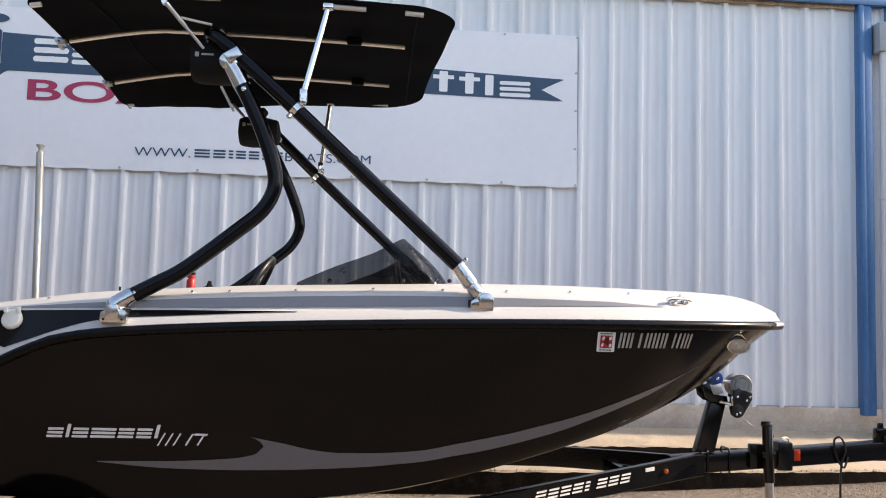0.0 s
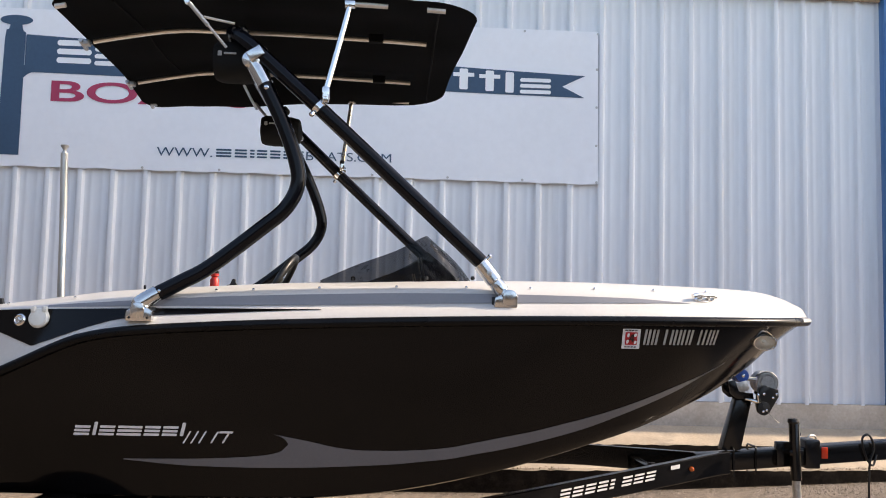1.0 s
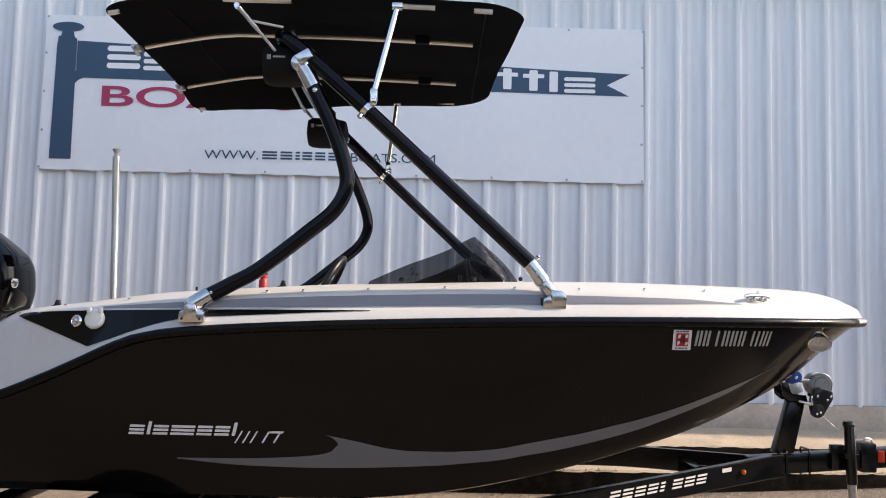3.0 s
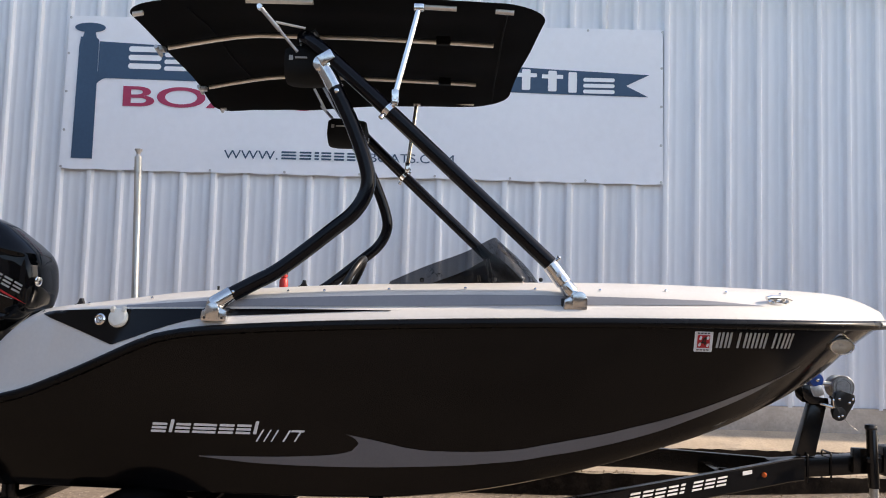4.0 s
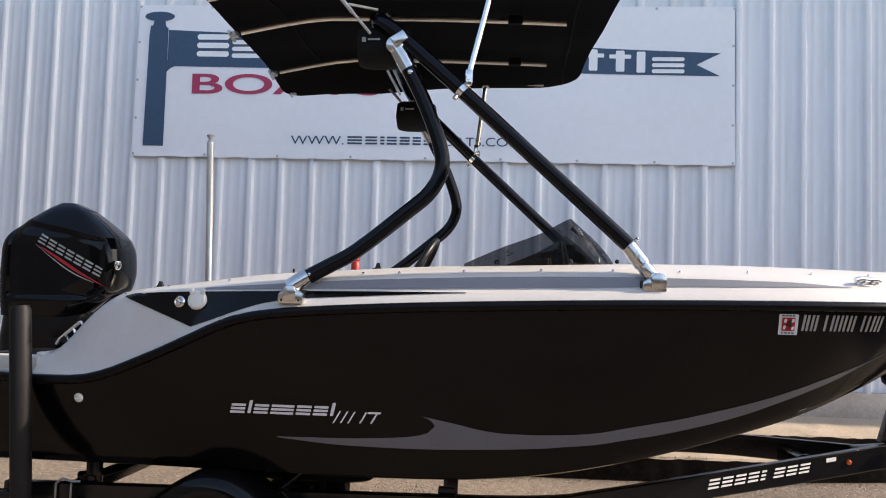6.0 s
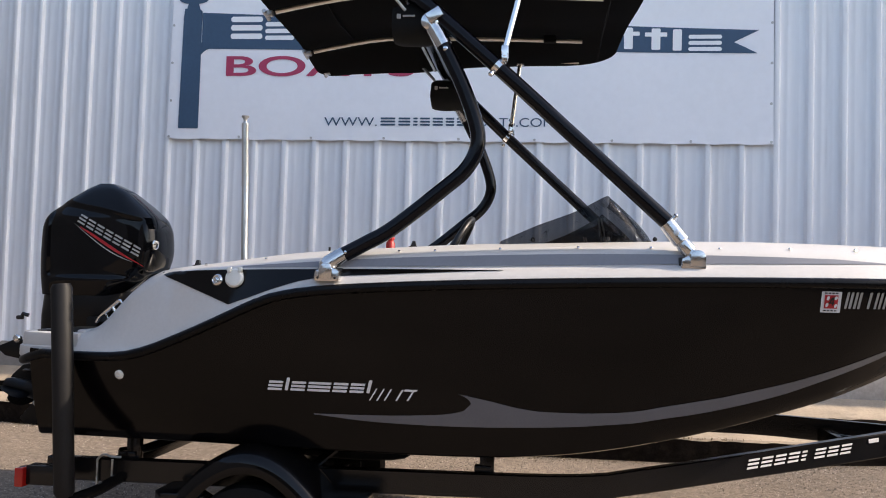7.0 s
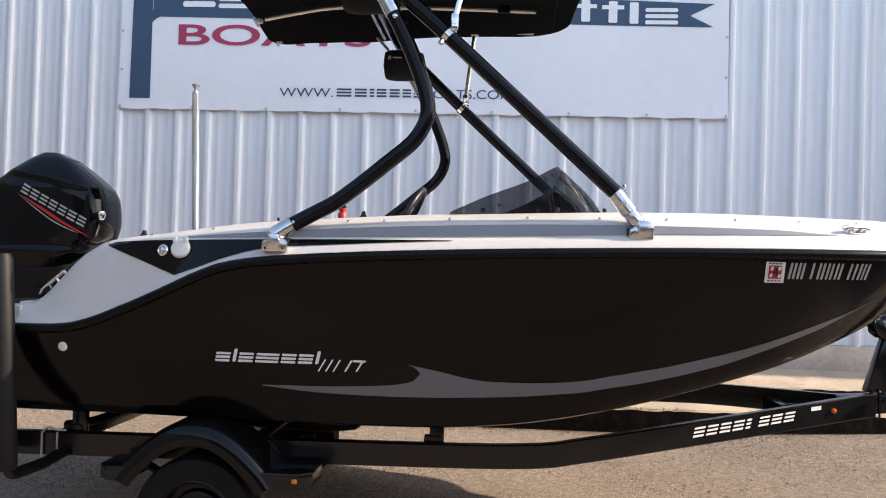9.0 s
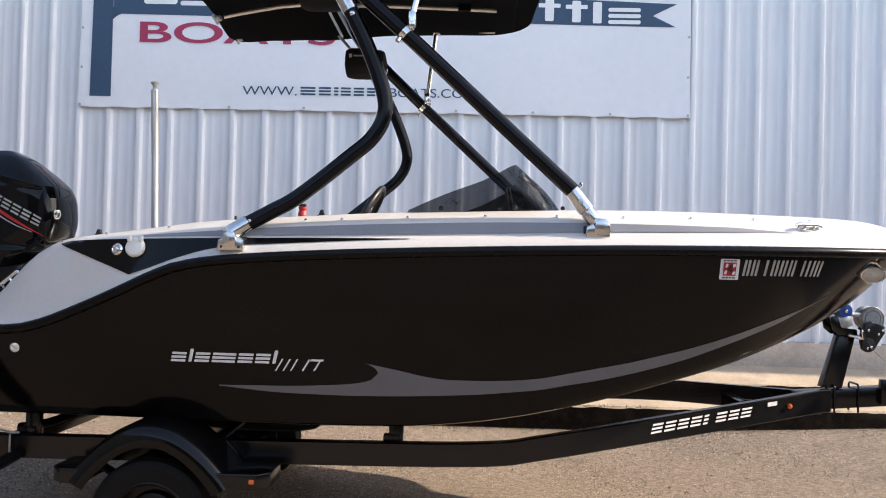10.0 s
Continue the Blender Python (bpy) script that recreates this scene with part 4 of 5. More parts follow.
for s, dx in ((-1, 0), (0.9, -0.04)):
    tx = -0.105 if s < 0 else -0.19
    st = part("strut", tube([(tx, s * 1.0, 3.06), (-0.197 + dx, s * 1.02, 2.66)], 0.0145, 14), CHROME, canopy, "chrome canopy strut")
    part("fork", join(box(-0.218 + dx, -0.182 + dx, s * 1.02 - 0.016, s * 1.02 + 0.016, 2.60, 2.665, 0.008), tube([(-0.2 + dx, s * 1.02 - 0.03, 2.62), (-0.2 + dx, s * 1.02 + 0.03, 2.62)], 0.01, 10)), CHROME, st)
    part("end_block", box(tx - 0.022, tx + 0.03, s * 1.0 - 0.016, s * 1.0 + 0.016, 3.06, 3.092, 0.006), CHROME, st)
    st = part("strut", tube([(-0.865, s * 1.0, 3.055), (-0.775, s * 0.97, 2.955)], 0.0105, 12), GALV, canopy, "grey telescopic rear strut")
    part("inner_tube", tube([(-0.775, s * 0.97, 2.955), (-0.69, s * 0.94, 2.86)], 0.0075, 12), GALV, st)
    part("joint", turned([(0.013, -0.016), (0.017, 0), (0.013, 0.016)], axis_pose((-0.87, s * 1.0, 3.058), (0, 1, 0)), 14), CHROME, st)
    if s < 0:
        part("brace", tube([(-0.8, s * 0.96, 3.0), (-0.66, s * 0.92, 2.985)], 0.0065, 10), ROD, st)

# ---- outboard motor ----
motor = thing("outboard_motor", "gloss black outboard motor with red and silver side flash", "outboard motor")
cowl_back = line((1.42, -2.985), (1.5, -2.99), (1.62, -2.994), (1.8, -2.99), (1.85, -2.98), (1.9, -2.95), (1.96, -2.885), (2.02, -2.8), (2.065, -2.735), (2.095, -2.68))
cowl_front = line((1.42, -2.5), (1.46, -2.43), (1.52, -2.35), (1.6, -2.27), (1.7, -2.25), (1.8, -2.257), (1.88, -2.288), (1.94, -2.345), (2.0, -2.42), (2.05, -2.49), (2.08, -2.55), (2.095, -2.585))
cowl_wide = line((1.42, 0.18), (1.55, 0.218), (1.7, 0.23), (1.84, 0.229), (1.88, 0.224), (1.92, 0.205), (2.0, 0.155), (2.06, 0.105), (2.095, 0.06))
P = 3.6


def cowl_side(x, z):
    a, b = cowl_back(z), cowl_front(z)
    u = min(abs((x - (a + b) / 2) / ((b - a) / 2)), 1)
    inside = 1.0
    for d in (1.965 - 0.19 * (x + 2.8) - z, x + 2.9, -2.33 - x, z - 1.53):
        inside *= 1 / (1 + math.exp(-max(min(d / 0.007, 40), -40)))
    crease = 1 - 0.12 * inside
    return -cowl_wide(z) * (1 - u**P) ** (1 / P) * crease


rings = []
for i in range(91):
    z = 1.42 + 0.675 * (1 - (1 - i / 90) ** 1.2)
    a, b = cowl_back(z), cowl_front(z)
    ring = []
    for k in range(144):
        t = 2 * math.pi * k / 144
        x = (a + b) / 2 + (b - a) / 2 * math.copysign(abs(math.cos(t)) ** (2 / P), math.cos(t))
        ring.append((x, cowl_side(x, z) * math.copysign(1, -math.sin(t)) * (1 if k % 72 else 0), z))
    rings.append(ring)
cowl = part("cowl", loft(rings), COWL, motor, "gloss black moulded cowl", 60)


def stack(levels, n=24, p=3.0):
    """A body of rounded level outlines: (height, back, front, half width)."""
    out = []
    for z, a, b, w in levels:
        out.append([((a + b) / 2 + (b - a) / 2 * math.copysign(abs(math.cos(t)) ** (2 / p), math.cos(t)), w * math.copysign(abs(math.sin(t)) ** (2 / p), math.sin(t)), z) for t in [2 * math.pi * k / n for k in range(n)]])
    return loft(out)


part("lower_cowl", stack([(1.12, -2.95, -2.62, 0.1), (1.2, -3.0, -2.58, 0.15), (1.3, -2.995, -2.52, 0.17), (1.42, -2.982, -2.46, 0.176), (1.45, -2.97, -2.45, 0.165)]), ENGINEGREY, motor, "matt black lower cowl")
part("midsection", stack([(0.9, -3.0, -2.78, 0.045), (1.0, -2.98, -2.72, 0.06), (1.12, -2.95, -2.64, 0.1)]), ENGINEGREY, motor)
part("mounting_bracket", join(box(-2.66, -2.5, -0.17, -0.12, 0.9, 1.3, 0.015), box(-2.66, -2.5, 0.12, 0.17, 0.9, 1.3, 0.015), box(-2.6, -2.52, -0.17, 0.17, 1.2, 1.28, 0.01)), ENGINEGREY, motor, "black transom bracket")
part("trim_cylinder", tube([(-2.82, -0.16, 0.91), (-2.948, -0.16, 0.772)], 0.024, 14), GALV, motor, "bright trim cylinder")
part("anti_ventilation_plate", stack([(0.948, -3.13, -2.74, 0.085), (0.956, -3.13, -2.74, 0.09), (0.962, -3.12, -2.75, 0.085)], 28, 2.2), ENGINEGREY, motor)
part("gearcase", tube([(-2.66, 0, 0.79), (-2.7, 0, 0.795), (-2.82, 0, 0.81), (-3.0, 0, 0.83), (-3.1, 0, 0.84)], [0.012, 0.05, 0.07, 0.068, 0.05], 20), ENGINEGREY, motor)
part("skeg", plate([(-2.78, 0.79), (-3.02, 0.81), (-3.14, 0.66), (-3.1, 0.63), (-2.97, 0.64)], -0.012, 0.012, 0.004), ENGINEGREY, motor)
part("strut_fin", plate([(-2.72, 0.96), (-3.02, 0.96), (-3.0, 0.83), (-2.74, 0.8)], -0.03, 0.03, 0.01), ENGINEGREY, motor)
prop = part("propeller", tube([(-3.08, 0, 0.838), (-3.2, 0, 0.855), (-3.24, 0, 0.86)], [0.048, 0.05, 0.04], 18), ENGINEGREY, motor, "black three-bladed propeller")
for k in range(3):
    bm = bmesh.new()
    a0 = k * 2.094 + 1.2
    rows = []
    for i in range(7):
        r = 0.04 + 0.105 * i / 6
        wd = 0.15 * math.sin(math.pi * (0.25 + 0.66 * i / 6)) + 0.01
        rows.append([bm.verts.new((-3.15 + (j / 4 - 0.5) * wd * 1.2, r * math.cos(a0 + (j / 4 - 0.5) * wd * 5), 0.848 + r * math.sin(a0 + (j / 4 - 0.5) * wd * 5))) for j in range(5)])
    for p, q in zip(rows, rows[1:]):
        for j in range(4):
            bm.faces.new((p[j], p[j + 1], q[j + 1], q[j]))
    bmesh.ops.solidify(bm, geom=list(bm.faces), thickness=0.006)
    part("blade", bm, ENGINEGREY, prop)
hook = part("steering_arm", join(plate([(-3.0, 1.1), (-3.1, 1.15), (-3.22, 1.1), (-3.16, 1.05), (-3.05, 1.03)], -0.16, -0.13, 0.006), tube([(-2.95, -0.15, 1.12), (-3.08, -0.15, 1.13)], 0.02, 10)), ENGINEGREY, motor)
part("anode", turned([(0.024, 0), (0.024, 0.02), (0.016, 0.028), (0.001, 0.03)], axis_pose((-3.075, -0.165, 1.155), (0, -1, 0)), 16), CHROME, hook, "bright round bolt")
part("latch", join(tube([(-3.045, -0.12, 1.29), (-3.075, -0.13, 1.30), (-3.085, -0.13, 1.275)], 0.012, 8), box(-3.11, -3.075, -0.15, -0.11, 1.265, 1.29, 0.008)), PLASTIC, motor)
part("badge", turned([(0.03, 0), (0.03, 0.004), (0.024, 0.007), (0.02, 0.004), (0.001, 0.005)], axis_pose((-2.266, cowl_side(-2.266, 1.73) - 0.002, 1.73), (0.75, -0.66, 0)) @ Matrix.Diagonal((0.7, 1, 1, 1)), 20), CHROME, cowl, "round chrome badge")


def decal(pts, surf, proud=0.003):
    bm = bmesh.new()
    bm.faces.new([bm.verts.new((x, surf(x, z) - proud, z)) for x, z in pts])
    return bm


ux, uz = 0.885, -0.466
for k in range(7):
    o = (-2.722 + k * 0.062 * ux, 1.852 + k * 0.062 * uz)
    w, h = 0.05, 0.056
    for low in (0.0, 0.022, 0.044):
        part("maker_mark", decal([(o[0] + ux * a - uz * b * 0.75, o[1] + uz * a + ux * b) for a, b in ((0, low), (w, low), (w + 0.002, low + 0.012), (0.002, low + 0.012))], cowl_side), GREYVINYL, cowl)
top = line((-2.74, 1.846), (-2.60, 1.772), (-2.465, 1.69), (-2.315, 1.6))
low = line((-2.74, 1.843), (-2.635, 1.76), (-2.525, 1.685), (-2.45, 1.648), (-2.38, 1.622), (-2.315, 1.596))
part("red_accent", patch(-2.7, -2.315, lambda x: low(x) + 0.5 * (top(x) - low(x)), top, cowl_side, 0.003, 30, 3), REDVINYL, cowl, "red flash along the cowl")
part("silver_accent", patch(-2.74, -2.38, low, lambda x: low(x) + 0.2 * (top(x) - low(x)), cowl_side, 0.003, 26, 2), GREYVINYL, cowl, "silver edge of the flash")

# ---- trailer ----
trailer = thing("boat_trailer", "black steel single-axle boat trailer carrying the motorboat", "trailer")
rail_top = line((-2.5, 0.605), (-1.08, 0.62), (-0.5, 0.627), (0.03, 0.636), (0.3, 0.646), (0.442, 0.666), (0.732, 0.702), (1.192, 0.758), (1.688, 0.819), (2.06, 0.868))

port_top = line((-2.5, 0.605), (-0.2, 0.655), (0.4, 0.745), (1.02, 0.822), (1.4, 0.838), (1.65, 0.837), (2.06, 0.833))


def frame_rail(s):
    rings = []
    for i in range(61):
        x = -2.5 + 4.6 * i / 60
        y = -0.75 if x < -0.1 else -0.75 + 0.383 * (x + 0.1) ** 2 / 1.6 if x < 0.7 else -0.75 + (x - 0.3) * 0.383
        z = port_top(x) if s > 0 else rail_top(x)
        h = 0.116 + 0.012 * max(0, x) / 2
        rings.append([(x, s * -(y + dy), z + dz) for dy, dz in ((-0.03, -0.006), (-0.024, 0), (0.024, 0), (0.03, -0.006), (0.03, -h + 0.006), (0.024, -h), (-0.024, -h), (-0.03, -h + 0.006))])
    return loft(rings)


for s in (-1, 1):
    part("frame_rail", frame_rail(s), STEELBLACK, trailer, "long black box-section frame rail")
tz = lambda x: 0.872 + 0.0845 * (x - 2.11)
bm = box(1.93, 3.55, -0.055, 0.055, -0.12, -0.014, 0.008)
for v in bm.verts:
    v.co.z += tz(v.co.x)
tongue = part("tongue", bm, STEELBLACK, trailer, "black box-section tongue")
for x in (2.13, 2.26):
    part("u_bolt", tube(bent_path([(x, -0.064, tz(x) - 0.15), (x, -0.064, tz(x) + 0.01), (x, 0.064, tz(x) + 0.01), (x, 0.064, tz(x) - 0.15)], 0.02, 4), 0.006, 8), STEELBLACK, tongue)
for x, y in ((-2.2, 0.75), (-1.345, 0.75), (1.62, 0.24)):
    part("cross_member", box(x - 0.03, x + 0.03, -y, y, rail_top(x) - 0.1, rail_top(x) - 0.02, 0.005), STEELBLACK, trailer)
part("gusset", plate([(1.60, 0.80), (1.66, 0.80), (1.86, 0.73), (1.8, 0.73)], -0.12, -0.09, 0.003), STEELBLACK, trailer)
part("axle", tube([(-1.345, -0.9, 0.3), (-1.345, 0.9, 0.3)], 0.03, 12), STEELBLACK, trailer)
for s in (-1, 1):
    part("leaf_spring", tube(smooth_path([(-1.68, s * 0.78, 0.47), (-1.5, s * 0.78, 0.37), (-1.345, s * 0.78, 0.345), (-1.19, s * 0.78, 0.37), (-1.0, s * 0.78, 0.47)], 5), 0.022, 8), STEELBLACK, trailer)
    part("bunk_board", box(-2.35, -0.1, s * 0.5 - 0.05, s * 0.5 + 0.05, 0.685, 0.725, 0.01, 2, Matrix.Translation((0, 0, 0))), CARPET, trailer, "carpeted bunk board")
    for x in (-2.07, -0.25):
        part("bunk_post", join(box(x - 0.035, x + 0.035, s * 0.70 - 0.025, s * 0.70 + 0.025, 0.55, 0.72, 0.006), box(x - 0.06, x + 0.02, s * 0.715 - 0.03, s * 0.715 + 0.03, rail_top(x), rail_top(x) + 0.03, 0.004)), STEELBLACK, trailer)
    part("brace", tube([(-1.14, s * 0.72, 0.6), (-0.97, s * 0.66, 0.74)], 0.026, 8, flat=0.5), STEELBLACK, trailer)
    # wheel
    y = s * 0.975
    m = axis_pose((-1.345, y, 0.287), (0, s, 0))
    wheel = part("wheel", turned([(0.165, -0.088), (0.2, -0.094), (0.255, -0.094), (0.279, -0.085), (0.288, -0.06), (0.29, -0.02), (0.287, -0.017), (0.287, -0.01), (0.29, -0.007), (0.29, 0.007), (0.287, 0.01), (0.287, 0.017), (0.29, 0.02),
                                  (0.288, 0.06), (0.279, 0.085), (0.262, 0.093), (0.24, 0.095), (0.235, 0.092), (0.2, 0.094), (0.178, 0.088), (0.165, 0.075)], m, 48, False), TYRE, trailer, "black trailer tyre on a dark steel rim")
    part("rim", turned([(0.182, 0.084), (0.184, 0.09), (0.178, 0.092), (0.172, 0.07), (0.164, 0.04), (0.16, 0.0), (0.13, 0.0), (0.118, 0.03), (0.1, 0.036), (0.075, 0.034), (0.06, 0.02), (0.04, 0.02), (0.035, 0.055), (0.03, 0.085), (0.001, 0.09)], m, 40, False), RIM, wheel, "black steel rim")
    part("trim_ring", tube([m @ Vector((0.184 * math.cos(a * math.pi / 24), 0.184 * math.sin(a * math.pi / 24), 0.09)) for a in range(49)], 0.0022, 6, caps=False), RIM, wheel, "thin glossy rim edge")
    for k in range(5):
        q = m @ Vector((0.06 * math.cos(k * 1.257), 0.06 * math.sin(k * 1.257), 0.04))
        part("lug_nut", turned([(0.011, 0), (0.011, 0.015), (0.007, 0.02)], axis_pose(q, (0, s, 0)), 6), GALV, wheel)
    # fender
    rings = []
    for i in range(25):
        a = math.radians(153 - 128 * i / 24)
        flat = 1.03 + 0.035 * math.cos(4 * a)
        c = Vector((-1.345, 0, 0.285))
        rings.append([(c.x + rr * flat * math.cos(a), s * yy, c.z + rr * flat * math.sin(a) * 1.02) for yy, rr in ((1.1, 0.325), (1.106, 0.325), (1.111, 0.335), (1.112, 0.352), (1.109, 0.374), (1.1, 0.394), (1.085, 0.41), (1.062, 0.42), (1.03, 0.425), (0.8, 0.426), (0.8, 0.418), (1.05, 0.414), (1.085, 0.39), (1.1, 0.35))])
    fender = part("fender", loft(rings), FENDER, trailer, "glossy black rounded fender", 50)
    for x0, x1, cut0, cut1 in ((-1.8, -1.64, 0.055, 0.0), (-1.04, -0.79, 0.0, 0.055)):
        ring = [(x0, 0.84), (x1, 0.84), (x1, 1.1 - cut1), (x1 - cut1, 1.1), (x0 + cut0, 1.1), (x0, 1.1 - cut0)]
        bm = loft([[(x, s * y, z) for x, y in ring] for z in (0.462, 0.53)])
        bmesh.ops.bevel(bm, geom=list(bm.edges), offset=0.006, segments=2, profile=0.5, affect="EDGES")
        part("fender_step", bm, STEELBLACK, fender, "black steel step with cut corners")
    lamp = part("side_marker", box(-0.878, -0.852, s * 1.1 - 0.008, s * 1.1 + 0.008, 0.486, 0.508, 0.006), AMBER, fender, "small amber side marker")
    part("rear_bunk_bracket", tube(smooth_path([(-2.2, s * 0.6, 0.61), (-2.06, s * 0.6, 0.635), (-1.94, s * 0.6, 0.68), (-1.86, s * 0.6, 0.722)], 6), 0.024, 10, flat=0.8), STEELBLACK, trailer, "curved black rear bunk bracket")
    # guide post and tail lamp
    post = part("guide_post", tube([(-2.243, s * 1.06, 0.475), (-2.246, s * 1.06, 0.5), (-2.308, s * 1.06, 1.47), (-2.31, s * 1.06, 1.492)], [0.036, 0.048, 0.05, 0.04], 20), FOAM, trailer, "dark foam-covered guide post")
    part("arm", tube(bent_path([(-2.243, s * 1.06, 0.52), (-2.23, s * 1.06, 0.455), (-2.16, s * 0.9, 0.475), (-2.1, s * 0.79, 0.52)], 0.05), 0.028, 8), STEELBLACK, post)
    for x in (-2.222, -2.143):
        part("u_bolt", tube([(x, s * 0.795, 0.47), (x, s * 0.795, 0.61)], 0.0055, 8), GALV, post, "bright U-bolt")
    part("u_bolt", tube(smooth_path([(-2.222, s * 0.795, 0.605), (-2.19, s * 0.795, 0.632), (-2.143, s * 0.795, 0.622), (-2.1, s * 0.79, 0.622)], 5), 0.006, 8), GALV, post)
    tail = part("tail_lamp", box(-2.545, -2.50, s * 0.95 - 0.045, s * 0.95 + 0.045, 0.492, 0.585, 0.006), REDLENS, trailer, "square red tail lamp")
    part("bracket", join(box(-2.5, -2.33, s * 0.93 - 0.04, s * 0.93 + 0.04, 0.5, 0.595, 0.006), box(-2.45, -2.39, min(s * 0.75, s * 0.93), max(s * 0.75, s * 0.93), 0.52, 0.57, 0.004)), STEELBLACK, tail)
# rail lettering blocks, label and side marker


def rail_side(x, z):
    return -0.782 if x < 0.3 else -0.782 + (x - 0.3) * 0.383


for k in range(8):
    x = 1.035 + k * 0.0725
    w = 0.058 if k != 4 else 0.026
    for low in (0.0, 0.02, 0.04):
        part("maker_mark", decal([(x + a + 0.25 * b, 0.663 + 0.128 * (x + a - 1.035) + b) for a, b in ((0, low), (w, low), (w, low + 0.011), (0, low + 0.011))], rail_side), WHITEVINYL, trailer)
part("label", decal([(1.705, 0.783), (1.763, 0.79), (1.763, 0.812), (1.705, 0.805)], rail_side), WHITEVINYL, trailer, "small white label")
part("side_marker", turned([(0.014, 0), (0.014, 0.008), (0.008, 0.014)], axis_pose((1.84, rail_side(1.84, 0.78) - 0.002, 0.783), (-0.36, -1, 0)), 14), AMBER, trailer, "small amber side marker")
# winch post
bm = box(-0.057, 0.057, -0.04, 0.04, 0, 0.31, 0.008)
for v in bm.verts:
    v.co.x += 2.126 + v.co.z * 0.264 - v.co.x * v.co.z * 0.6
    v.co.z += 0.868
winch = part("winch_post", bm, STEELBLACK, trailer, "leaning black winch post")
for y in (-0.062, 0.062):
    part("vee_plate", plate([(2.1, 1.267), (2.14, 1.275), (2.16, 1.205), (2.245, 1.2), (2.25, 1.165), (2.15, 1.165), (2.112, 1.196)], y - 0.006, y + 0.006, 0.003), STEELBLACK, winch, "bent black roller bracket")
part("backing_plate", plate([(2.15, 1.256), (2.21, 1.274), (2.23, 1.221), (2.175, 1.198)], -0.056, -0.05, 0.002), GALV, winch, "bare steel plate")
part("bow_roller", turned([(0.02, -0.05), (0.038, -0.048), (0.042, -0.02), (0.034, 0), (0.042, 0.02), (0.038, 0.048), (0.02, 0.05)], axis_pose((2.19, 0, 1.3), (0, 1, 0)), 20), BLUEROLLER, winch, "blue bow roller")
part("roller_pin", turned([(0.01, 0), (0.01, 0.012), (0.004, 0.015)], axis_pose((2.19, -0.05, 1.3), (0, -1, 0)), 12), CHROME, winch)
part("arm", tube([(2.2, -0.03, 1.285), (2.34, -0.03, 1.275)], 0.013, 10), GALV, winch)
part("drum", turned([(0.02, -0.05), (0.038, -0.05), (0.042, -0.046), (0.046, -0.05), (0.056, -0.05), (0.06, -0.046), (0.064, -0.05), (0.068, -0.044), (0.05, -0.036), (0.05, 0.036), (0.068, 0.044), (0.064, 0.05), (0.02, 0.05)], axis_pose((2.338, 0, 1.262), (0, 1, 0)), 32), GALV, winch, "bright ringed winch drum")
part("gear_housing", plate([(2.272, 1.235), (2.312, 1.25), (2.345, 1.228), (2.382, 1.228), (2.385, 1.185), (2.352, 1.135), (2.33, 1.09), (2.3, 1.075), (2.268, 1.09), (2.258, 1.13), (2.262, 1.18)], -0.1, -0.06, 0.006), PLASTIC, winch, "black gear housing")
part("gear", turned([(0.038, -0.01), (0.04, 0), (0.038, 0.008), (0.012, 0.012)], axis_pose((2.293, -0.098, 1.117), (0, -1, 0)), 24), PLASTIC, winch)
for q in ((2.286, 1.1), (2.306, 1.108), (2.345, 1.18), (2.366, 1.2), (2.29, 1.2)):
    part("bolt", turned([(0.007, 0), (0.007, 0.006), (0.003, 0.008)], axis_pose((q[0], -0.108, q[1]), (0, -1, 0)), 10), CHROME, winch)
part("spindle", tube([(2.2, -0.07, 1.17), (2.26, -0.1, 1.155)], 0.011, 10), CHROME, winch)
part("crank", tube(bent_path([(2.245, -0.09, 1.21), (2.255, -0.11, 1.2), (2.262, -0.11, 1.15)], 0.01, 4), 0.008, 8), CHROME, winch)
part("loose_cable", tube(smooth_path([(2.25, -0.11, 1.2), (2.3, -0.11, 1.115), (2.35, -0.11, 1.06), (2.39, -0.11, 1.03)], 5), 0.001, 6), PLASTIC, winch, "loose thin wire")
# jack
jack = part("tongue_jack", tube([(2.45, -0.14, 1.045), (2.453, -0.14, 1.04), (2.464, -0.14, 0.72)], [0.026, 0.03, 0.03], 16), STEELBLACK, trailer, "black tongue jack")
part("cap", turned([(0.03, 0), (0.034, 0.01), (0.03, 0.026), (0.01, 0.03)], pose(2.45, -0.14, 1.04), 16), PLASTIC, jack)
part("inner_tube", tube([(2.4635, -0.14, 0.74), (2.485, -0.14, 0.09)], 0.024, 14), GALV, jack, "bare steel inner tube")
part("foot", turned([(0.08, 0), (0.08, 0.012), (0.03, 0.025), (0.026, 0.05)], pose(2.485, -0.14, 0.045), 18), GALV, jack)
part("handle", tube([(2.465, -0.11, 0.98), (2.5, -0.06, 0.975), (2.525, -0.06, 0.97)], 0.012, 8), PLASTIC, jack)
part("bracket", join(box(2.37, 2.45, -0.1, -0.056, 0.79, 0.93, 0.006), box(2.42, 2.5, -0.16, -0.056, 0.86, 0.89, 0.004)), STEELBLACK, jack)
part("actuator_box", box(2.55, 2.64, -0.075, 0.07, 0.775, 0.94, 0.01), STEELBLACK, tongue)
part("reflector", box(2.652, 2.69, -0.062, -0.054, 0.832, 0.898, 0.004), ORANGELENS, tongue, "orange-red reflector")
part("pin_clip", tube(bent_path([(2.57, -0.05, 0.93), (2.58, -0.05, 0.965), (2.63, -0.03, 0.96), (2.65, 0, 0.93)], 0.02, 4), 0.005, 8), GALV, tongue)
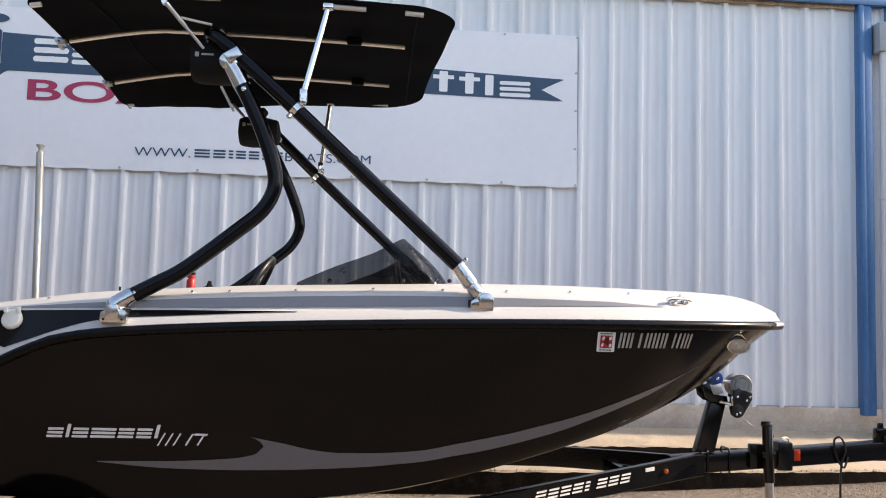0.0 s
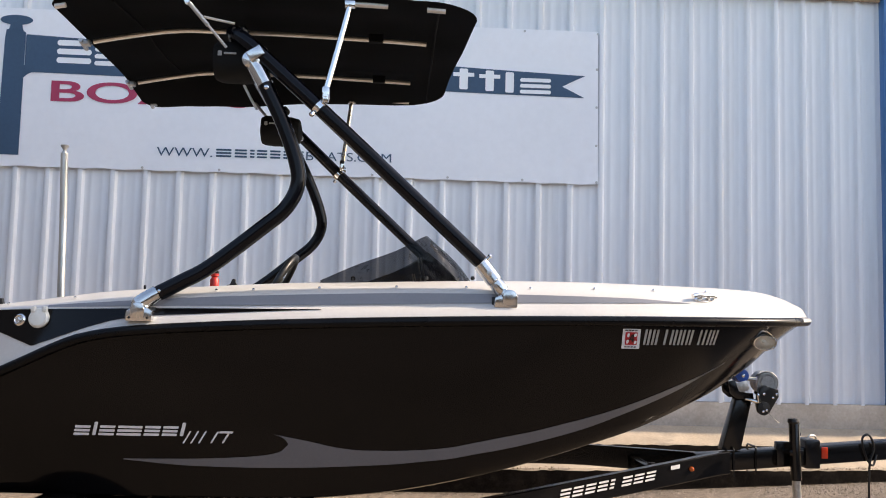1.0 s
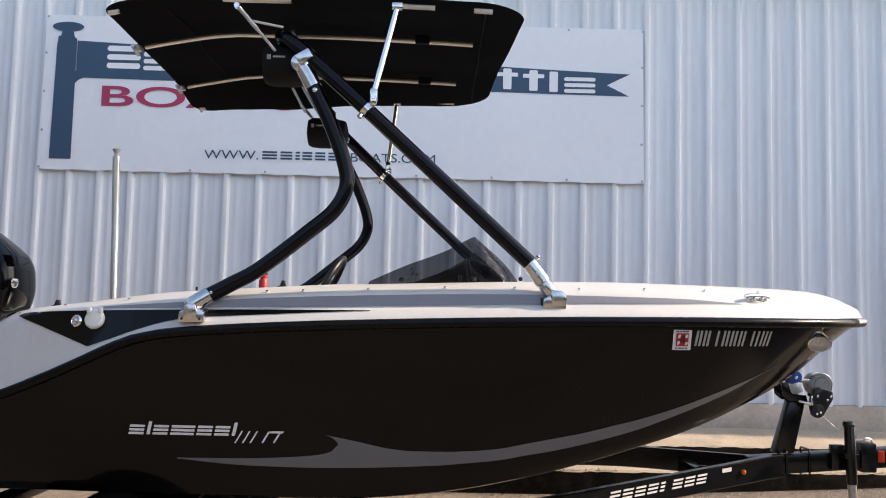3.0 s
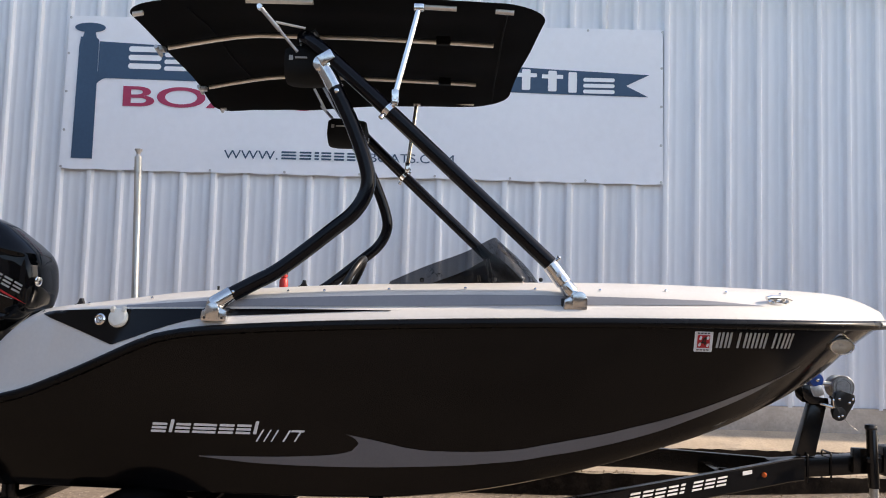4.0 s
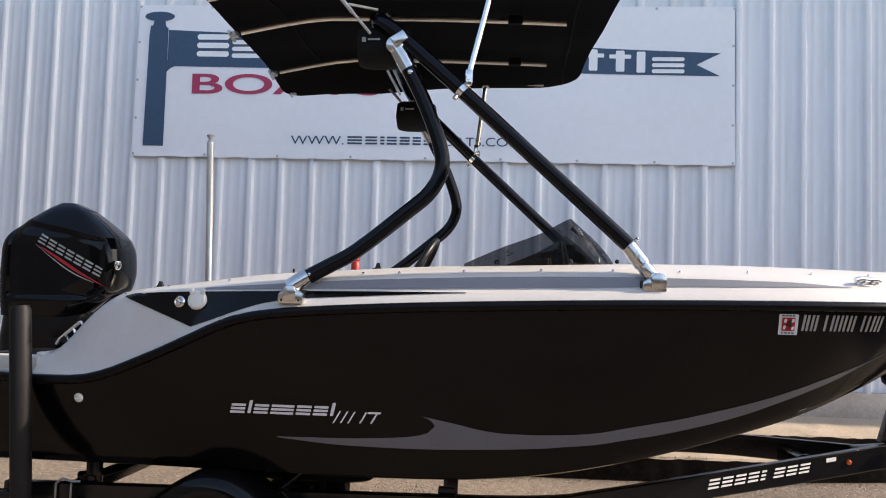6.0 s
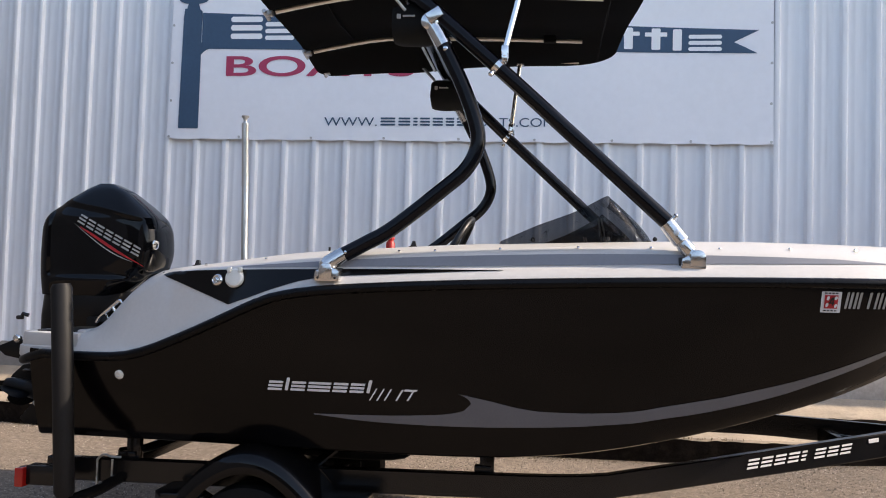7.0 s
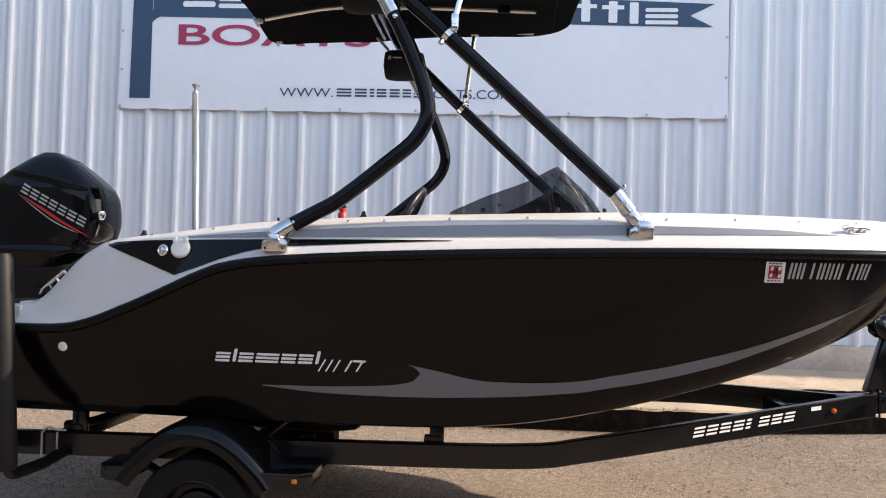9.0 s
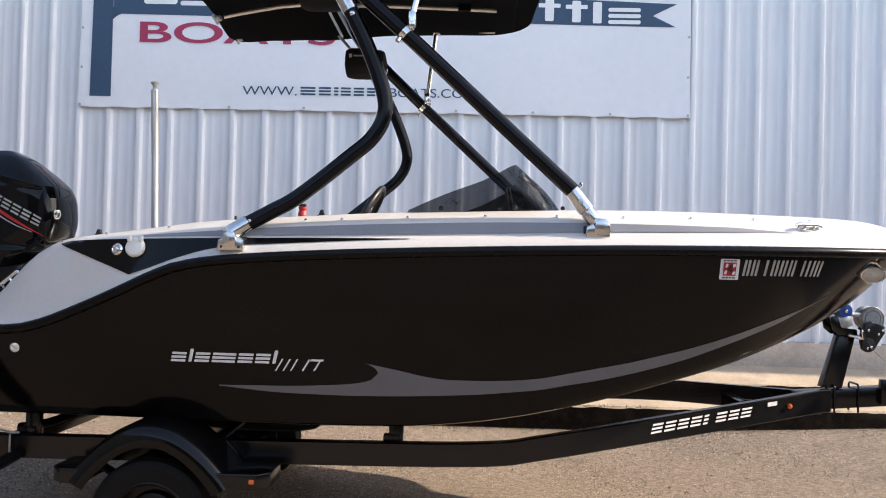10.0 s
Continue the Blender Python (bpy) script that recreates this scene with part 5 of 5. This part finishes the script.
part("coupler", join(box(3.2, 3.6, -0.065, 0.065, 0.945, 0.985, 0.01), box(3.5, 3.72, -0.05, 0.05, 0.9, 0.98, 0.025)), STEELBLACK, tongue, "black coupler")
part("coupler_latch", join(box(3.165, 3.235, -0.045, 0.0, 0.96, 1.03, 0.01), box(3.185, 3.215, -0.04, -0.012, 1.02, 1.06, 0.006)), STEELBLACK, tongue, "black coupler latch")
part("wire_loop", tube(smooth_path([(2.93, -0.07, 0.1), (2.925, -0.07, 0.4), (2.93, -0.07, 0.78), (2.96, -0.07, 0.9), (2.93, -0.07, 0.975), (2.89, -0.07, 0.95), (2.91, -0.07, 0.85), (2.95, -0.07, 0.8), (2.98, -0.06, 0.86)], 6), 0.0065, 8), PLASTIC, tongue, "hanging black trailer cable")
rng = random.Random(31)
for k in range(34):
    a = min(k / 17, 1.0)
    if k < 18:
        q = Vector((3.3 - 0.12 * a + 0.02 * math.sin(k * 1.7), -0.07 - 0.03 * math.sin(k), 0.86 - 0.77 * a))
    else:
        q = Vector((3.2 + rng.uniform(-0.12, 0.14), -0.08 + rng.uniform(-0.09, 0.09), 0.055 + rng.uniform(0.0, 0.04)))
    mm = axis_pose(q, (math.sin(k * 1.3), math.cos(k * 1.3), 0.3))
    part("chain_link", tube([mm @ Vector((0.028 * math.cos(t * math.pi / 6), 0.017 * math.sin(t * math.pi / 6), 0)) for t in range(13)], 0.005, 6, caps=False), GALV, tongue)

# ---- the building ----
north = tagged(link("wall_north", box(-14, 12, 3.5, 3.7, 0.0, 5.35), PANEL), "white ribbed steel warehouse wall", "wall", kind="structure")
tagged(link("wall_plinth", box(-14, 12, 3.462, 3.52, 0.3, 0.855, 0.006), BASECONCRETE), "stained grey concrete plinth under the metal wall", "wall", kind="structure")
tagged(link("roof", box(-14.2, 12.2, 3.38, 14, 5.35, 5.5), GREYBOX), "plain warehouse roof", "roof", kind="structure")
tagged(link("eave_trim", join(box(-14, 12, 3.4, 3.5, 4.995, 5.34, 0.01), box(-14, 12, 3.38, 3.41, 4.985, 5.06, 0.006)), BLUETRIM), "blue painted eave trim", "trim", kind="structure")
tagged(link("rust_strip", box(2.5, 5.03, 3.44, 3.462, 4.955, 4.995), RUST), "rusty upper edge of the wall sheets", "trim", kind="structure")
col = tagged(link("corner_column", join(box(5.045, 5.19, 3.40, 3.5, 0.78, 4.995, 0.008), box(5.045, 5.10, 3.385, 3.41, 0.78, 4.995, 0.004)), BLUETRIM), "blue painted steel column on the wall", "column", kind="structure")
pipe = tagged(link("downpipe", tube([(5.275, 3.37, 0.62), (5.3, 3.37, 4.5)], 0.047, 18), PIPE), "white plastic downpipe", "pipe", kind="structure")
part("pipe_collar", turned([(0.047, 0), (0.053, 0.004), (0.053, 0.06), (0.047, 0.064)], pose(5.288, 3.37, 2.95), 18), PIPE, pipe)
part("rain_head", box(5.215, 5.5, 3.3, 3.47, 4.48, 4.79, 0.01), GREYBOX, pipe, "grey zinc rain head")
tagged(link("blue_wall_panel", box(5.355, 9.0, 3.43, 3.5, 0.84, 4.99, 0.006), BLUETRIM), "blue painted steel panel beside the downpipe", "trim", kind="structure")
# Out of view; added so that hull and cowl mirror something dark.
tagged(link("wall_south", box(-60, 60, -24.3, -24, 0, 6.5), FARWALL), "unseen brown wall added behind the lot to darken reflections", "wall", kind="structure")

# Out of view; added to shade the ground past the bow and darken reflections.
tagged(link("wall_east", box(9.0, 9.4, -24, 0.1, 0, 3.4), FARWALL), "unseen brown fence added past the bow to shade ground and darken reflections", "wall", kind="structure")
# Out of view; added to hold sky light off the stern end.
tagged(link("wall_west", box(-6.9, -6.5, -24, 3.38, 0, 5.2), GREYWALL), "unseen dark grey wall added at the stern end to block sky light", "wall", kind="structure")

# banner
banner = thing("banner", "white vinyl shop banner with navy flag print on the metal wall", "banner")
BX0, BX1, BZ0, BZ1 = -3.832, 2.128, 2.968, 4.515


def banner_y(x, z):
    return 3.444 + 0.004 * math.sin(x * 3.1 + z) + 0.006 * noise.noise((x * 1.3, z * 1.7, 4)) + 0.004 * max(0, 1 - (z - BZ0) / 0.2) * math.sin(x * 20.9)


def banner_sheet():
    bm = bmesh.new()
    nx, nz = 150, 26
    g = []
    for i in range(nx + 1):
        a = i / nx
        col = []
        for j in range(nz + 1):
            b = j / nz
            x = BX0 + (BX1 - BX0) * a + 0.016 * (b if a < 0.5 else -b) * abs(2 * a - 1)
            z = BZ0 + (BZ1 - BZ0) * b + (1 - b) * -0.008 * abs(math.sin(a * 16 * math.pi)) ** 2
            col.append(bm.verts.new((x, banner_y(x, z), z)))
        g.append(col)
    for p, q in zip(g, g[1:]):
        for j in range(nz):
            bm.faces.new((p[j], q[j], q[j + 1], p[j + 1]))
    return bm


part("sheet", banner_sheet(), BANNER, banner)


def print_strip(x0, x1, low, high, mat, name, label="", proud=0.004, nx=60, nz=6):
    return part(name, patch(x0, x1, low, high, banner_y, proud, nx, nz), mat, banner, label)


flag_top = line((-3.62, 4.262), (-2.5, 4.22), (1.984, 4.057))
flag_low = line((-3.56, 3.886), (-2.0, 3.872), (1.969, 3.834))
print_strip(-3.50, 1.754, flag_low, flag_top, NAVY, "flag_print", "navy pennant print", nx=90)
print_strip(1.754, 1.984, lambda x: 3.942 + (flag_top(x) - 3.942) * (x - 1.754) / 0.23 * 0.999, flag_top, NAVY, "flag_tail")
print_strip(1.754, 1.975, flag_low, lambda x: 3.942 - (3.942 - flag_low(x)) * (x - 1.754) / 0.221 * 0.999, NAVY, "flag_tail")
print_strip(-3.505, -3.40, lambda x: 3.886 - 0.06 * (1 - min((x + 3.505) / 0.105, 1)) ** 2, lambda x: 3.95, NAVY, "flag_corner")
part("post_print", decal([(-3.715, 3.07), (-3.505, 3.07), (-3.505, 4.27), (-3.54, 4.30), (-3.69, 4.30), (-3.70, 4.2)], banner_y, 0.006), NAVY, banner, "navy flagpole print")
part("finial_print", decal([(-3.6 + 0.155 * math.cos(a * math.pi / 10), 4.395 + 0.05 * math.sin(a * math.pi / 10)) for a in range(20)], banner_y, 0.007), NAVY, banner)
part("finial_neck", decal([(-3.67, 4.29), (-3.53, 4.29), (-3.55, 4.37), (-3.65, 4.37)], banner_y, 0.0075), NAVY, banner)
# name on the pennant, as plain blocks
names = [(-3.2, 0.33, 1), (-2.84, 0.3, 0), (-2.5, 0.2, 1), (-2.27, 0.2, 1), (-1.8, 0.55, 1), (-1.2, 0.3, 1), (-0.85, 0.12, 1), (0.66, 0.21, 1), (0.92, 0.21, 1), (1.18, 0.09, 1), (1.33, 0.31, 0)]
for x, w, tall in names:
    f = (x + 3.2) / 4.6
    zb = 3.985 - 0.13 * f
    h = (0.235 if tall else 0.19) - 0.03 * f
    if w < 0.25:
        part("name_bar", mark(x + w / 2 - 0.042, x + w / 2 + 0.042, zb, zb + h, banner_y, 0.0, 0.008, 0.1), BANNERWHITE, banner)
        if w > 0.15:
            part("name_bar", mark(x, x + w, zb + h * 0.62, zb + h * 0.62 + 0.04, banner_y, 0.0, 0.009, 0.1), BANNERWHITE, banner)
    else:
        for low in (0.0, 0.37, 0.74):
            part("name_bar", mark(x, x + w, zb + h * low, zb + h * (low + 0.24), banner_y, 0.0, 0.008, 0.3), BANNERWHITE, banner)
# lettering on the banner


def lettering(name, text, x0, x1, z0, z1, mat, label, lift=0.0, weight=0.0):
    """Words laid on the banner between x0 and x1, with capitals from z0 to z1."""
    txt = bpy.data.curves.new(name, "FONT")
    txt.body = text
    txt.size = 0.29
    txt.offset = weight
    src = new("lettering_source", txt)
    bpy.context.view_layer.update()
    me = bpy.data.meshes.new_from_object(src.evaluated_get(bpy.context.evaluated_depsgraph_get()))
    bpy.data.objects.remove(src)
    low = min(v.co.x for v in me.vertices)
    wide = max(v.co.x for v in me.vertices) - low
    tall = max(v.co.y for v in me.vertices)
    for v in me.vertices:
        x = x0 + (v.co.x - low) / wide * (x1 - x0)
        z = z0 + v.co.y / tall * (z1 - z0) + lift * (x - x0)
        v.co = (x, banner_y(x, z) - 0.006, z)
    me.materials.append(mat)
    ob = new(name, me)
    ob.parent = banner
    return tagged(ob, label)


lettering("boats_lettering", "BOATS", -3.235, -1.305, 3.612, 3.812, CRIMSON, "crimson capital lettering", 0.0, 0.004)
lettering("address_lettering", "WWW.", -2.2, -1.665, 3.107, 3.193, NAVY, "small navy lettering", 0.004)
lettering("address_lettering", "BOATS.COM", -0.76, 0.07, 3.113, 3.198, NAVY, "small navy lettering", 0.004)
xs = -1.635
for k, w in enumerate((0.165, 0.135, 0.062, 0.115, 0.118, 0.1, 0.105)):
    for z0, z1 in ((3.112, 3.13), (3.143, 3.161), (3.174, 3.192)):
        part("address_block", mark(xs + 0.006, xs + w - 0.012, z0 + 0.004 * (xs + 2.2), z1 + 0.004 * (xs + 2.2), banner_y, 0.0, 0.006, 0.2), NAVY, banner)
    xs += w * 1.09
for i in range(9):
    for x, z in ((BX0 + 0.02 + (BX1 - BX0 - 0.04) * i / 8, BZ0 + 0.02), (BX0 + 0.03 + (BX1 - BX0 - 0.05) * i / 8, BZ1 - 0.02)):
        part("grommet", turned([(0.006, 0), (0.013, 0.001), (0.013, 0.004), (0.006, 0.005)], axis_pose((x, banner_y(x, z) - 0.001, z), (0, -1, 0)), 10), GALV, banner)
for i in range(1, 4):
    for x in (BX0 + 0.03, BX1 - 0.025):
        z = BZ0 + (BZ1 - BZ0) * i / 4
        part("grommet", turned([(0.006, 0), (0.013, 0.001), (0.013, 0.004), (0.006, 0.005)], axis_pose((x, banner_y(x, z) - 0.001, z), (0, -1, 0)), 10), GALV, banner)

# wall sheets: three ribs to a sheet, shared mesh, lapped a little unevenly
RIB = 0.3


def rib_at(n):
    """Where the n-th rib runs along the wall."""
    m = min(max(n, -19), 15)
    return -0.0646 + 0.32138 * m - 0.000153 * m**2 - 0.0000596 * m**3 + 0.282 * (n - m)


prof = []
for k in range(3):
    c = (k + 0.5) * RIB
    prof += [(c - 0.148, 0), (c - 0.12, 0), (c - 0.108, 0.0035), (c - 0.092, 0.0035), (c - 0.08, 0), (c - 0.046, 0), (c - 0.04, 0.003), (c - 0.022, 0.03), (c - 0.017, 0.0325), (c + 0.017, 0.0325), (c + 0.022, 0.03),
             (c + 0.04, 0.003), (c + 0.046, 0), (c + 0.08, 0), (c + 0.092, 0.0035), (c + 0.108, 0.0035), (c + 0.12, 0)]
prof.append((3 * RIB, 0))
bm = bmesh.new()
levels = [0.0, 1.0, 2.0, 3.0, 4.15]
cols = [[bm.verts.new((x, -d, z)) for z in levels] for x, d in prof]
for a, b in zip(cols, cols[1:]):
    for j in range(len(levels) - 1):
        bm.faces.new((a[j], b[j], b[j + 1], a[j + 1]))
first = part("wall_sheet", bm, PANEL, north, smooth=28)
for k in range(-14, 11):
    ob = first if k == -14 else new("wall_sheet", first.data)
    ob.parent = north
    x0, x1 = rib_at(3 * k - 0.5), rib_at(3 * k + 2.5)
    ob.location = (x0, 3.494 - 0.0005 * (k % 3), 0.84 + 0.004 * (k % 2))
    ob.scale = ((x1 - x0) / (3 * RIB), 1, 1)
# weeds along the kerb
bm = bmesh.new()
rng = random.Random(11)
for k in range(5200):
    x = rng.uniform(-5, 6)
    edge = 2.38 + 0.016 * x * x
    y = edge - 0.005 - abs(rng.gauss(0, 0.06))
    top = k % 3 > 0 and noise.noise((x * 1.3, 0, 9)) > rng.uniform(-0.5, 0.7)
    if top:
        y = edge + rng.uniform(-0.012, 0.04)
    z = 0.345 if top else ground_height(y, x) - 0.005
    h, a = rng.uniform(0.006, 0.026), rng.uniform(0, 6.28)
    dx, dy = 0.004 * math.cos(a), 0.004 * math.sin(a)
    lean = (rng.uniform(-0.03, 0.03), rng.uniform(-0.03, 0.02))
    v = [bm.verts.new((x - dx, y - dy, z)), bm.verts.new((x + dx, y + dy, z)), bm.verts.new((x + lean[0], y + lean[1], z + h))]
    bm.faces.new(v)
tagged(link("dry_weeds", bm, WEED, smooth=0), "dry weeds and litter along the kerb foot", "weeds", kind="stuff")

# stones standing out of the worn asphalt, and loose grit along the kerb foot
rng = np.random.default_rng(23)
count = 52000
gx = rng.uniform(-5.6, 5.2, count)
gy = rng.uniform(0.2, 2.62, count)
near_kerb = rng.random(count) < 0.12
gy = np.where(near_kerb, 2.4 + 0.016 * gx**2 - np.abs(rng.normal(0, 0.12, count)), gy)
gr = rng.uniform(0.005, 0.012, count) * np.where(rng.random(count) < 0.02, 1.7, 1.0)
gz = np.array([ground_height(y, x) for x, y in zip(gx, gy)]) - 0.001
turn = rng.uniform(0, 6.28, count)
verts = np.empty((count, 5, 3))
for k in range(4):
    a = turn + k * math.pi / 2
    verts[:, k, 0] = gx + gr * np.cos(a) * rng.uniform(0.7, 1.25, count)
    verts[:, k, 1] = gy + gr * np.sin(a) * rng.uniform(0.7, 1.25, count)
    verts[:, k, 2] = gz - 0.006
verts[:, 4, 0] = gx + gr * rng.uniform(-0.4, 0.4, count)
verts[:, 4, 1] = gy + gr * rng.uniform(-0.4, 0.4, count)
verts[:, 4, 2] = gz + gr * rng.uniform(0.3, 0.85, count)
base = np.arange(count)[:, None] * 5
faces = np.concatenate([base + np.array([[k, (k + 1) % 4, 4]]) for k in range(4)])
me = bpy.data.meshes.new("loose_gravel")
me.from_pydata(verts.reshape(-1, 3).tolist(), [], faces.tolist())
me.materials.append(PEBBLE)
tagged(new("loose_gravel", me), "grit and small stones standing out of the worn asphalt", "gravel", kind="stuff")
